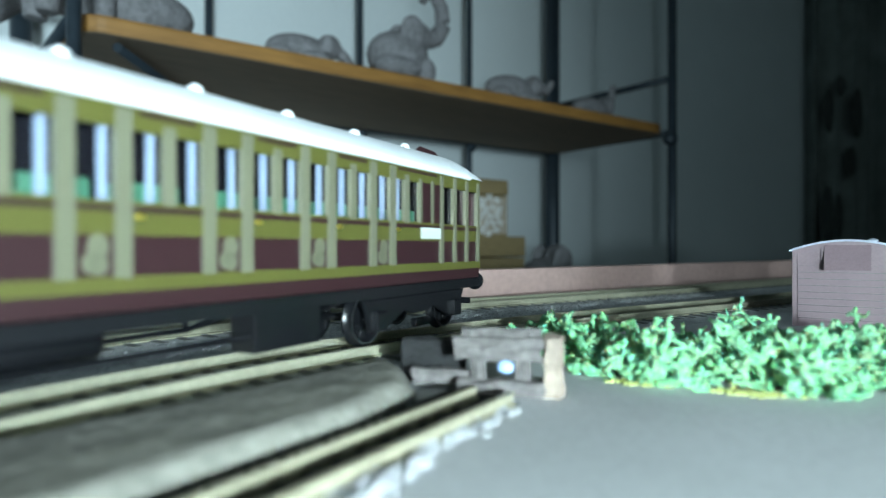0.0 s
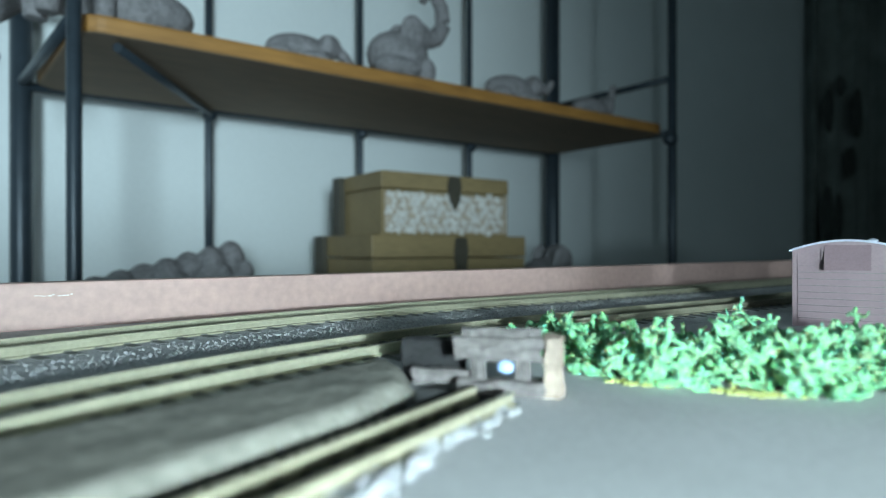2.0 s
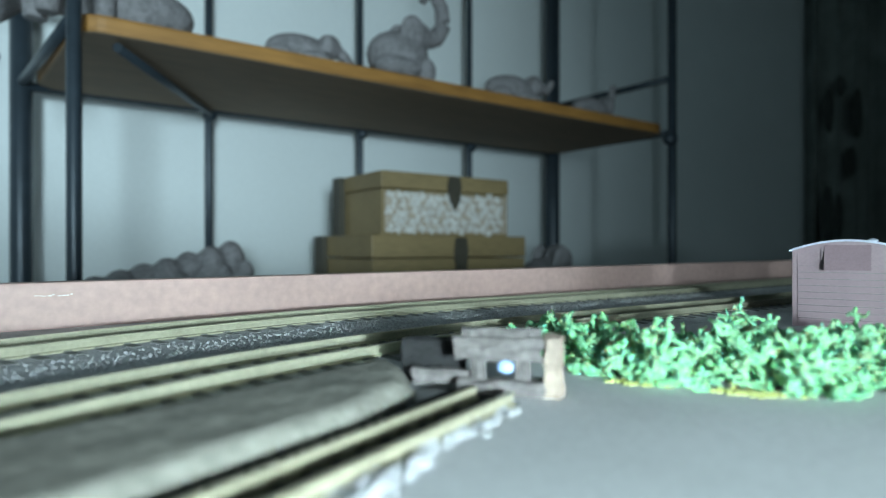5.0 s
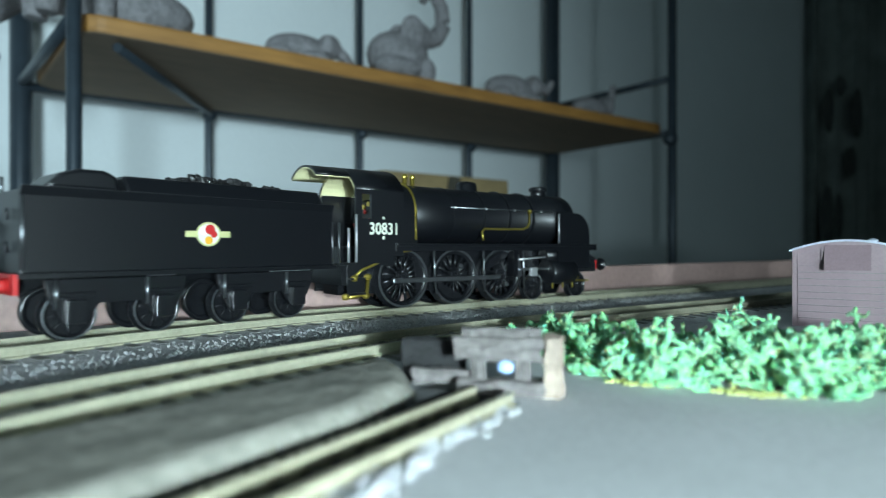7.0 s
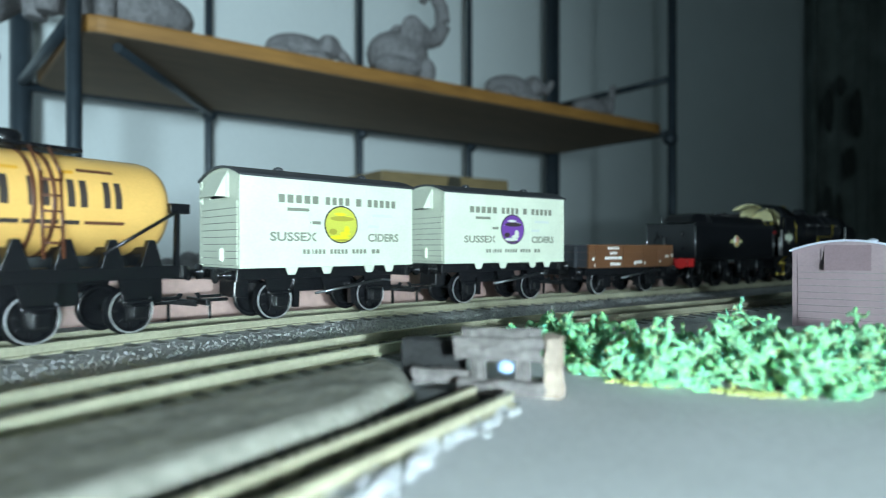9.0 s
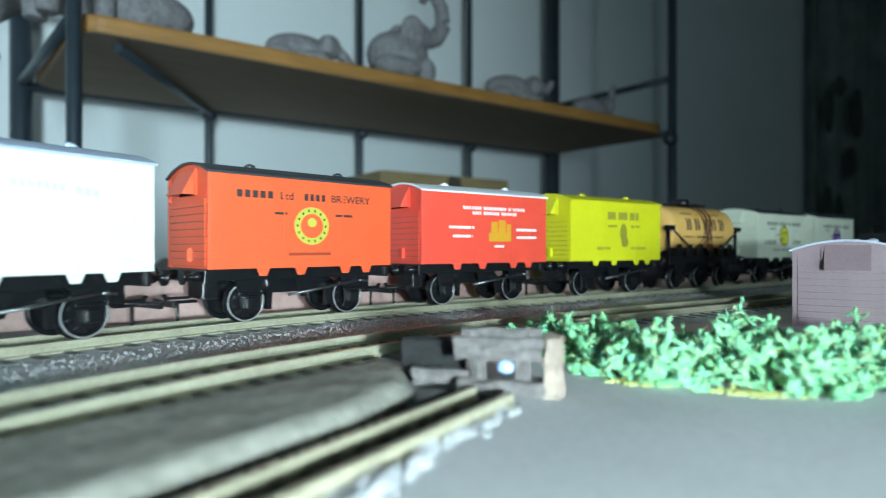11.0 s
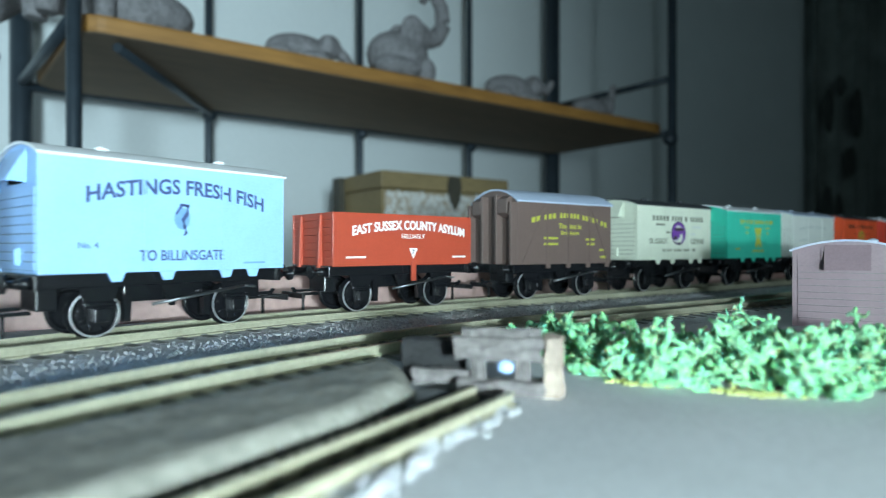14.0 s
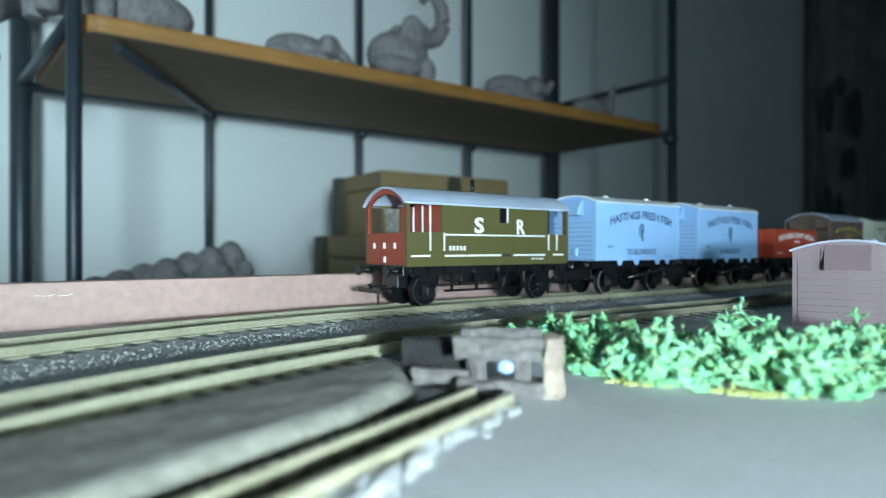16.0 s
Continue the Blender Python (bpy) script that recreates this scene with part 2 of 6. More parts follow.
bm = B()
rng = random.Random(17)
for k in range(9):
    u, z = 9.0 + 1.3 * k + rng.uniform(-0.3, 0.3), 7.2 + rng.uniform(-0.25, 0.25)
    a, b = edge_at(u, 1.9), edge_at(u + rng.uniform(0.5, 1.2), 1.9)
    c, d = edge_at(u + 0.8, 2.2), edge_at(u, 2.2)
    prism(bm, [a, b, c, d], "z", z, z + rng.uniform(0.15, 0.4))
part("paint_scrape", bm, M_CARVE, edging, "pale scrape in the paint")

# metres from here for the room: the shelf's line
SX, SY, SA = -0.348, 0.58, math.radians(35.1)
sd, sn = Vector((math.cos(SA), math.sin(SA))), Vector((-math.sin(SA), math.cos(SA)))
SHELF_L, SHELF_D = 0.94, 0.285


def shelf_at(u, w):
    return SX + sd.x * u + sn.x * w, SY + sd.y * u + sn.y * w


def wall_between(name, p, q, thick, z0, z1, material, label):
    p, q = Vector(p), Vector(q)
    n = Vector((-(q - p).y, (q - p).x)).normalized() * thick
    bm = B()
    prism(bm, [p, q, q + n, p + n], "z", z0, z1)
    return tagged(part(name, bm, material, scale=1), label, "wall", kind="structure")


WZ0, WZ1 = -0.75, 1.75
w_left, w_right, w_end = shelf_at(-1.3, 0.345), shelf_at(3.75, 0.345), shelf_at(3.75, 0.345)
wall_between("wall_north", w_left, w_right, 0.1, WZ0, WZ1, M_WALL, "plain pale blue painted room wall")
# unseen east wall: lack of light is put into its near-black colour
wall_between("wall_east", w_end, (w_end[0], -3.2), 0.1, WZ0, WZ1, M_DARK, "side wall of the room, coloured near black as if unlit")
for p, q, z0, z1 in ((w_end[0], WIN_X[1], WZ0, WZ1), (WIN_X[1], WIN_X[0], WZ0, WIN_Z[0]), (WIN_X[1], WIN_X[0], WIN_Z[1], WZ1), (WIN_X[0], -2.0, WZ0, WZ1)):
    wall_between("wall_south", (p, -3.2), (q, -3.2), 0.1, z0, z1, M_WALL, "plain painted wall behind the layout")
# unseen window, added only to give the fill lamp an opening
window = thing("added_window_1", "unseen framed window added to the rear wall for the fill lamp", "window", kind="structure")
for x0, x1, z0, z1 in ((WIN_X[0], WIN_X[1], WIN_Z[0], WIN_Z[0] + 0.05), (WIN_X[0], WIN_X[1], WIN_Z[1] - 0.05, WIN_Z[1]), (WIN_X[0], WIN_X[0] + 0.05, WIN_Z[0] + 0.05, WIN_Z[1] - 0.05), (WIN_X[1] - 0.05, WIN_X[1], WIN_Z[0] + 0.05, WIN_Z[1] - 0.05)):
    part("window_frame", box(B(), x0, x1, -3.28, -3.22, z0, z1), M_WALL, window, scale=1)
wall_between("wall_west", (-2.0, -3.2), w_left, 0.1, WZ0, WZ1, M_WALL, "plain painted side wall")
bm = box(B(), -2.6, 4.2, -3.5, 4.2, WZ0 - 0.1, WZ0)
tagged(part("floor", bm, M_FLOOR, scale=1), "dark carpeted floor below the layout", "floor", kind="structure")
bm = box(B(), -2.6, 4.2, -3.5, 4.2, WZ1, WZ1 + 0.1)
tagged(part("ceiling", bm, M_WALL, scale=1), "plain painted ceiling", "ceiling", kind="structure")

# dark hanging cloth at the end of the wall, in folds
bm = B()
pts = []
for i in range(120):
    u = 2.2 + i * 1.5 / 119
    w = 0.30 + 0.03 * math.sin(u * 42) + 0.012 * math.sin(u * 97 + 1)
    pts.append(shelf_at(u, w))
for k in range(119):
    a, b = pts[k], pts[k + 1]
    v = [bm.verts.new((a[0], a[1], WZ0)), bm.verts.new((b[0], b[1], WZ0)), bm.verts.new((b[0], b[1], WZ1)), bm.verts.new((a[0], a[1], WZ1))]
    bm.faces.new(v).smooth = True
bmesh.ops.remove_doubles(bm, verts=bm.verts, dist=0.0001)
cloth = tagged(part("curtain", bm, M_CURTAIN, scale=1), "dark patterned curtain hanging in folds", "curtain")
sol = cloth.modifiers.new("thick", "SOLIDIFY")
sol.thickness = 0.003
for u, z, ru, rz in ((2.23, 0.50, 0.04, 0.075), (2.33, 0.60, 0.04, 0.035), (2.22, 0.1, 0.05, 0.12), (2.41, 0.34, 0.05, 0.06), (2.32, 0.13, 0.03, 0.08), (2.47, 0.52, 0.05, 0.09)):
    bm = B()
    n = 11
    c = shelf_at(u, 0.245)
    ring = []
    for i in range(n):
        a = 2 * math.pi * i / n
        r = 1 + 0.3 * noise.noise((u * 9 + math.cos(a), math.sin(a), z * 5))
        ring.append((sd.x * ru * r * math.cos(a), sd.y * ru * r * math.cos(a), rz * r * math.sin(a)))
    vs = [bm.verts.new((c[0] + p[0], c[1] + p[1], z + p[2])) for p in ring]
    bk = [bm.verts.new((v.co.x + sn.x * 0.004, v.co.y + sn.y * 0.004, v.co.z)) for v in vs]
    bm.faces.new(vs)
    bm.faces.new(bk[::-1])
    for i in range(n):
        bm.faces.new([vs[i], bk[i], bk[(i + 1) % n], vs[(i + 1) % n]])
    bmesh.ops.recalc_face_normals(bm, faces=bm.faces)
    part("printed_leaf", bm, M_LEAF, cloth, "black leaf shape of the print", scale=1)

# ---- shelving unit against the wall ----
Z_UNDER, Z_TOP = RAIL_EYE + 0.212, RAIL_EYE + 0.231
Z_LOW = RAIL_EYE - 0.10
UNIT = pose(SX, SY, 0, 0, 0, math.degrees(SA))
unit = thing("shelving_unit", "dark steel shelving unit with honey-coloured wooden shelves", "shelving", UNIT)
for zt in (Z_TOP, Z_LOW, Z_TOP + 0.405):
    bm = B()
    outline, r = [], 0.03
    for cx, cy, a0 in ((r - 0.012, r, 180), (SHELF_L - r, r, 270), (SHELF_L - r, SHELF_D - r, 0), (r - 0.035, SHELF_D - r, 90)):
        outline += [(cx + r * math.cos(radians(a0 + k * 15)), cy + r * math.sin(radians(a0 + k * 15))) for k in range(7)]
    prism(bm, outline, "z", zt - 0.019, zt)
    for f in bm.faces:
        f.material_index = 1 if f.normal.z < -0.9 else 0
    part("shelf_board", bm, (M_SHELF, M_UNDER), unit, "honey-stained wooden shelf board with rounded corners", bevel=4, scale=1)
def steel(name, a, b, r, n=10):
    part(name, rod(B(), a, b, r, n), M_POST, unit, scale=1)
Z_BAR = Z_UNDER - 0.006
for u, w, r in ((-0.010, -0.011, 0.0068), (-0.052, SHELF_D + 0.012, 0.013), (SHELF_L + 0.016, 0.0, 0.0085), (SHELF_L + 0.0, SHELF_D + 0.012, 0.0165)):
    steel("post", (u, w, WZ0), (u, w, Z_TOP + 0.5), r)
for u in (0.187, 0.45, 0.70):
    steel("back_bar", (u, SHELF_D + 0.012, Z_LOW - 0.3), (u, SHELF_D + 0.012, Z_TOP + 0.5), 0.0062)
steel("back_rail", (-0.052, SHELF_D + 0.008, Z_UNDER + 0.003), (SHELF_L, SHELF_D + 0.008, Z_UNDER + 0.003), 0.006)
steel("brace", (0.03, 0.02, Z_BAR), (0.187, SHELF_D, Z_BAR), 0.005)
for dz in (0.09, -0.012):
    steel("end_rail", (SHELF_L + 0.016, 0, Z_TOP + dz), (SHELF_L, SHELF_D + 0.012, Z_TOP + dz), 0.006)
    steel("end_rail", (-0.012, 0, Z_TOP + dz), (-0.052, SHELF_D + 0.012, Z_TOP + dz), 0.006)
for u in (0.187, 0.45, 0.70):
    part("clip", ball(B(), (u, SHELF_D + 0.006, Z_BAR), 0.011), M_POST, unit, scale=1)
part("clip", ball(B(), (SHELF_L + 0.01, 0.0, Z_UNDER - 0.006), 0.014), M_POST, unit, scale=1)

# ---- keepsake boxes on the lower shelf ----
def keepsake_box(u, w, L, D, z0, H, lid):
    t = thing("keepsake_box", "olive-brown wooden keepsake box with whitewashed carved front" if lid else "larger olive-brown wooden keepsake box with dark clasp",
              "box", UNIT @ pose(u, w, z0), "stacked boxes")
    bm = box(B(), 0, L, 0, D, 0, H * 0.72)
    part("body", bm, M_BOX, t, bevel=1.2, scale=1)
    bm = box(B(), -0.001, L + 0.001, -0.001, D + 0.001, H * 0.735, H)
    part("lid", bm, M_BOX, t, bevel=1.5, scale=1)
    part("corner_strip", box(B(), -0.009, 0.0, D * 0.86, D + 0.006, 0, H), M_BOXDARK, t, "dark edge strip", scale=1)
    # clasp: a pointed dark leaf
    c = L * 0.53
    out = [(c - 0.009, H * 0.98), (c - 0.012, H * 0.8), (c - 0.009, H * 0.58), (c, H * 0.4), (c + 0.009, H * 0.58), (c + 0.012, H * 0.8), (c + 0.009, H * 0.98)]
    part("clasp", prism(B(), out, "y", -0.006, -0.001), M_BOXDARK, t, "dark metal clasp", bevel=0.6, scale=1)
    if lid:
        part("panel_ground", box(B(), 0.004, L - 0.004, -0.0022, -0.0002, 0.004, H * 0.68), M_TIMBER, t, scale=1)
        bm = B()
        rng = random.Random(7)
        for i in range(15):
            for j in range(5):
                x, z = 0.012 + (L - 0.024) * (i + 0.5 * (j % 2)) / 15 + rng.gauss(0, 0.002), 0.009 + (H * 0.68 - 0.014) * j / 4 + rng.gauss(0, 0.0015)
                for k in range(4):
                    a = k * math.pi / 2 + rng.uniform(0, 1)
                    ball(bm, (x + 0.0038 * math.cos(a), -0.003, z + 0.0038 * math.sin(a)), (0.0042, 0.002, 0.0026), 1, (0, -math.degrees(a), 0))
        part("carved_panel", bm, M_CARVE, t, "whitewashed carved flower panel", scale=1)
    return t


keepsake_box(0.33, 0.028, 0.274, 0.165, Z_LOW, 0.1175, False)
keepsake_box(0.349, 0.036, 0.226, 0.132, Z_LOW + 0.1175, 0.0885, True)

# ---- elephant figurines ----
def figurine(label, u, w, z, turn, size, blobs, limbs):
    """One carved figure: rounded masses and tapering limbs fused to one skin; shapes in units of its body length."""
    bm = B()
    for c, r in blobs:
        ball(bm, [v * size for v in c], [v * size for v in r], 3)
    for pts, r0, r1 in limbs:
        n = len(pts)
        fine = []
        for i in range(n - 1):
            for k in range(4):
                fine.append(Vector(pts[i]).lerp(Vector(pts[i + 1]), k / 4) * size)
        fine.append(Vector(pts[-1]) * size)
        tube(bm, fine, [(r0 + (r1 - r0) * i / (len(fine) - 1)) * size for i in range(len(fine))], 10)
    ob = part("elephant_figurine", bm, M_ELE, scale=1)
    ob.matrix_basis = UNIT @ pose(u, w, z, 0, 0, turn)
    rm = ob.modifiers.new("skin", "REMESH")
    rm.mode, rm.voxel_size, rm.use_smooth_shade = "VOXEL", size * 0.018, True
    sm = ob.modifiers.new("soft", "SMOOTH")
    sm.factor, sm.iterations = 0.5, 3
    return tagged(ob, label, "figurine", group="elephant figurines")


STAND = [((0, 0, 0.55), (0.42, 0.26, 0.27)), ((0.42, 0, 0.68), (0.19, 0.17, 0.2)), ((0.36, 0.19, 0.66), (0.12, 0.03, 0.17)), ((0.36, -0.19, 0.66), (0.12, 0.03, 0.17))]
LEGS = [([(x, y, 0.5), (x, y, 0.0)], 0.12, 0.1) for x in (-0.25, 0.24) for y in (-0.13, 0.13)]
TRUNK_UP = [([(0.52, 0, 0.66), (0.68, 0, 0.62), (0.8, 0, 0.78), (0.78, 0, 1.0), (0.66, 0, 1.12), (0.62, 0, 1.02)], 0.1, 0.045)]
TRUNK_DOWN = [([(0.54, 0, 0.62), (0.64, 0, 0.45), (0.66, 0, 0.2), (0.72, 0, 0.05)], 0.1, 0.045)]
TRUNK_HANG = [([(0.52, 0, 0.62), (0.62, 0, 0.4), (0.66, 0, 0.0), (0.66, 0, -0.38), (0.58, 0, -0.5)], 0.11, 0.05)]
LYING = [((0, 0, 0.22), (0.45, 0.25, 0.22)), ((0.45, 0, 0.32), (0.18, 0.16, 0.18)), ((0.4, -0.18, 0.3), (0.1, 0.04, 0.14)), ((-0.3, -0.2, 0.1), (0.2, 0.09, 0.1)), ((0.2, -0.22, 0.08), (0.22, 0.08, 0.08))]
SIT = [((0, 0, 0.3), (0.38, 0.28, 0.3)), ((-0.1, -0.2, 0.12), (0.3, 0.14, 0.12)), ((0.22, 0, 0.56), (0.21, 0.18, 0.2)), ((0.1, 0.18, 0.58), (0.15, 0.04, 0.18)), ((0.1, -0.2, 0.56), (0.16, 0.04, 0.19)), ((0.3, -0.14, 0.14), (0.12, 0.1, 0.15))]
TRUNK_S = [([(0.34, 0, 0.56), (0.5, 0, 0.6), (0.6, 0, 0.76), (0.58, 0, 0.98), (0.48, 0, 1.14), (0.36, 0, 1.12), (0.32, 0, 1.0)], 0.12, 0.055)]
figurine("grey elephant figurine with its trunk hanging over the shelf edge", -0.01, 0.05, Z_TOP, 200, 0.11, STAND, LEGS + TRUNK_HANG)
figurine("grey resting elephant figurine on the upper shelf", 0.05, 0.08, Z_TOP, 172, 0.15, LYING, [([(0.55, 0, 0.32), (0.72, 0, 0.18), (0.84, 0, 0.04)], 0.1, 0.05)])
figurine("grey walking elephant figurine with lowered head", 0.235, 0.05, Z_TOP, -8, 0.09, LYING, [([(0.55, 0, 0.3), (0.72, 0, 0.18), (0.86, 0, 0.02)], 0.1, 0.05)])
figurine("grey seated elephant figurine with raised curled trunk", 0.38, 0.045, Z_TOP, -6, 0.12, SIT, TRUNK_S)
figurine("grey lying elephant figurine on the upper shelf", 0.592, 0.05, Z_TOP, -4, 0.105, LYING, [([(0.55, 0, 0.35), (0.72, 0, 0.3), (0.86, 0, 0.46)], 0.1, 0.05)])
figurine("small grey elephant figurine near the shelf end", 0.795, 0.06, Z_TOP, 0, 0.095, LYING, [([(0.5, 0, 0.4), (0.62, 0, 0.5), (0.66, 0, 0.78)], 0.1, 0.06)])
herd = []
for k in range(8):
    x = -0.5 + k * 0.15
    herd += [((x, 0.06 * (k % 2), 0.24 + 0.03 * k), (0.12, 0.15, 0.13 + 0.012 * k)), ((x + 0.07, -0.12, 0.2 + 0.03 * k), (0.07, 0.05, 0.11))]
figurine("grey carved row of elephants on the lower shelf", 0.075, 0.10, Z_LOW, -4, 0.165, herd + [((0, 0, 0.1), (0.6, 0.2, 0.12))], [])
figurine("small round grey elephant on the lower shelf", 0.69, 0.07, Z_LOW, 0, 0.14, SIT, [([(0.2, 0, 0.6), (0.35, 0, 0.5), (0.4, 0, 0.3)], 0.11, 0.06)])

# ---- running lines ----
def running_line(name, label, off, s0, s1):
    t = thing(name, label, "railway track", kind="structure")
    for side in (-8.25, 8.25):
        bm = B()
        prof = [(-1.0, -2.9), (1.0, -2.9), (1.0, -2.5), (0.35, -2.2), (0.35, -0.9), (0.5, -0.7), (0.5, -0.08), (0.42, 0), (-0.42, 0), (-0.5, -0.08), (-0.5, -0.7), (-0.35, -0.9), (-0.35, -2.2), (-1.0, -2.5)]
        rings = []
        for s in np.arange(s0, s1 + 1, 8.0):
            rings.append([bm.verts.new((*on_line(s, off + side + p[0])[:2], p[1])) for p in prof])
        n = len(prof)
        for r0, r1 in zip(rings, rings[1:]):
            for i in range(n):
                f = bm.faces.new([r0[i], r0[(i + 1) % n], r1[(i + 1) % n], r1[i]])
                f.material_index = 1 if i in (6, 7, 8) else 0
        bmesh.ops.recalc_face_normals(bm, faces=bm.faces)
        part("rail", bm, (M_RAIL, M_RAIL_TOP), t, "yellowed nickel silver rail")
    return t


far_line = running_line("track_far", "model railway track with yellowed nickel rails on dark sleepers", 0.0, -420, 1100)
near_line = running_line("track_near", "nearer model railway track with yellowed rails on dark sleepers", SPACING, -420, 1100)

# ballast bed under both lines
bm = B()
rows = []
for s in np.arange(-420, 1100, 10.0):
    rows.append([bm.verts.new((*on_line(s, o)[:2], z)) for o, z in ((-20, -3.98), (-15, -2.95), (15, -2.95), (22, -3.1), (44, -3.1), (51, -2.95), (81, -2.95), (88, -3.98))])
for r0, r1 in zip(rows, rows[1:]):
    for i in range(7):
        bm.faces.new([r0[i], r0[i + 1], r1[i + 1], r1[i]])
bmesh.ops.recalc_face_normals(bm, faces=bm.faces)
for f in bm.faces:
    if f.normal.z < 0:
        f.normal_flip()
bed = tagged(part("ballast_bed", bm, M_BALLAST_BED), "dark grey fine ballast bed under the tracks", "ballast", kind="structure")

# loose ballast stones, thick between the lines
rng = random.Random(3)
verts, faces = [], []


def stone(x, y, z, r, rg):
    base = len(verts)
    for d in ((1, 0, 0), (-1, 0, 0), (0, 1, 0), (0, -1, 0), (0, 0, 1), (0, 0, -1), (0.6, 0.6, 0.55), (-0.6, -0.5, 0.6)):
        k = r * rg.uniform(0.65, 1.2)
        verts.append(((x + d[0] * k) * MM, (y + d[1] * k) * MM, (z + d[2] * k * 0.8) * MM))
    for f in ((4, 6, 2), (4, 0, 6), (6, 0, 2), (4, 2, 1), (4, 1, 7), (7, 1, 3), (4, 7, 3), (4, 3, 0), (5, 2, 0), (5, 1, 2), (5, 3, 1), (5, 0, 3)):
        faces.append([base + i for i in f])


for i in range(14000):
    s = rng.uniform(-190, 420) if i % 4 else rng.uniform(-60, 260)
    o = rng.choice((rng.gauss(33, 8), rng.gauss(33, 7), rng.uniform(-7, 7), rng.uniform(59, 73), rng.uniform(12, 54), rng.uniform(-20, -10)))
    x, y, _ = on_line(s, o)
    r = rng.uniform(0.18, 0.48) * (1.3 if 22 < o < 44 and rng.random() < 0.25 else 1)
    stone(x, y, -3.0 + r * 0.35 + (0.35 if 22 < o < 44 else 0), r, rng)
me = bpy.data.meshes.new("ballast_stones")
me.from_pydata(verts, [], faces)
me.materials.append(M_STONE)
tagged(place("ballast_stones", me), "loose angular grey granite ballast stones between the tracks", "ballast", kind="stuff")

# ---- raised plaster strip between the near line and the siding ----
bm = B()
poly = [Vector(p) for p in ((-152.3, 11.0), (-95.2, 46.4), (-57.1, 78.4), (-40.9, 98.3), (-12.4, 134.8), (-7.6, 123.7), (-5.7, 107.2), (-12.4, 89.5), (-24.7, 71.8), (-37.1, 53.0), (-64.7, 8.8))]


def inside(p):
    d, sgn = 1e9, False
    for a, b in zip(poly, poly[1:] + poly[:1]):
        e, w = b - a, p - a
        h = max(0, min(1, w.dot(e) / e.dot(e)))
        d = min(d, (w - e * h).length)
        if (a.y > p.y) != (b.y > p.y) and p.x < a.x + (p.y - a.y) / (b.y - a.y) * (b.x - a.x):
            sgn = not sgn
    return d if sgn else -d


NX, NY = 110, 84
grid = {}
for i in range(NX):
    for j in range(NY):
        x, y = -153 + i * 1.48, 8 + j * 1.58
        d = inside(Vector((x, y)))
        if d > -1.6:
            k = max(0.0, min(1.0, (d + 0.8) / 4.2))
            z = GROUND - 0.1 + 3.7 * (1 - (1 - k) ** 2) + 0.2 * k * noise.noise((x * 0.16, y * 0.16, 0)) + 0.1 * k * noise.noise((x * 0.7, y * 0.7, 3))
            grid[i, j] = bm.verts.new((x, y, z))
for (i, j), v in list(grid.items()):
    q = [grid.get(c) for c in ((i, j), (i + 1, j), (i + 1, j + 1), (i, j + 1))]
    if all(q):
        bm.faces.new(q).smooth = True
tagged(part("plaster_strip", bm, M_SLAB), "low rough beige plaster strip between track and siding", "platform", kind="structure")

# ---- narrow siding with its buffer stop ----
SID_A, SID_B, SID_GAUGE, SID_Z = Vector((-49.5, 17.1)), Vector((8.85, 106)), 7.4, -1.6
sdv = (SID_B - SID_A).normalized()
snv = Vector((sdv.y, -sdv.x))
siding = thing("track_siding", "short narrow-gauge siding with pale rails", "railway track", kind="structure")
SID_LEN = (SID_B - SID_A).length
# flat black strip: paints the shadow band between plaster and siding rails
bm = B()
a0, b0 = SID_A - snv * 11.5, SID_A + snv * 4.5
prism(bm, [a0, b0, b0 + sdv * (SID_LEN + 2), a0 + sdv * (SID_LEN + 6)], "z", GROUND - 0.3, GROUND + 0.06)
part("ash_bed", bm, M_SHADE, siding, "black strip painting the band of shade along the siding")
for side, tone in ((-1, M_RAIL_OLD), (1, M_RAIL_OLD)):
    bm = B()
    c = SID_A + snv * side * SID_GAUGE / 2
    for w, z0, z1 in ((0.95, -2.3, -1.75), (0.4, -1.75, -0.7), (0.6, -0.7, 0.0)):
        a, b = c - snv * w, c + snv * w
        prism(bm, [a, b, b + sdv * SID_LEN, a + sdv * SID_LEN], "z", SID_Z + z0, SID_Z + z1)
    part("rail", bm, tone, siding, bevel=0.12)

# buffer stop: two uprights, raking struts, a cross beam with a pale end, and a blue lamp
SBM = pose(0.0107, 0.1121, SID_Z * MM, 0, 0, -8)
stop = thing("buffer_stop", "weathered timber buffer stop with a brown beam end", "buffer stop", SBM)
rng = random.Random(11)


def worn(bm, amp=0.35):
    """Wears a timber: finer faces, edges and faces uneven."""
    bmesh.ops.subdivide_edges(bm, edges=bm.edges, cuts=5, use_grid_fill=True)
    for v in bm.verts:
        p = v.co
        v.co = p + amp * Vector((noise.noise(p * 0.6), noise.noise(p * 0.6 + Vector((9, 0, 0))), noise.noise(p * 0.6 + Vector((0, 9, 0)))))
    return bm


for x in (-4.2, 4.2):
    part("upright", worn(box(B(), x - 1.3, x + 1.3, 0, 2.8, -2.3, 9.2), 0.9), M_DARKTIMBER, stop, bevel=0.4)
    part("strut", prism(B(), [(2.8, 7.5), (2.8, 5.6), (9.5, -2.3), (11.2, -2.3)], "x", x - 0.9, x + 0.9), M_DARKTIMBER, stop, bevel=0.3)
part("cross_beam", worn(box(B(), -8.6, 8.0, -1.6, 0.2, 4.2, 8.4), 0.9), M_DARKTIMBER, stop, bevel=0.5)
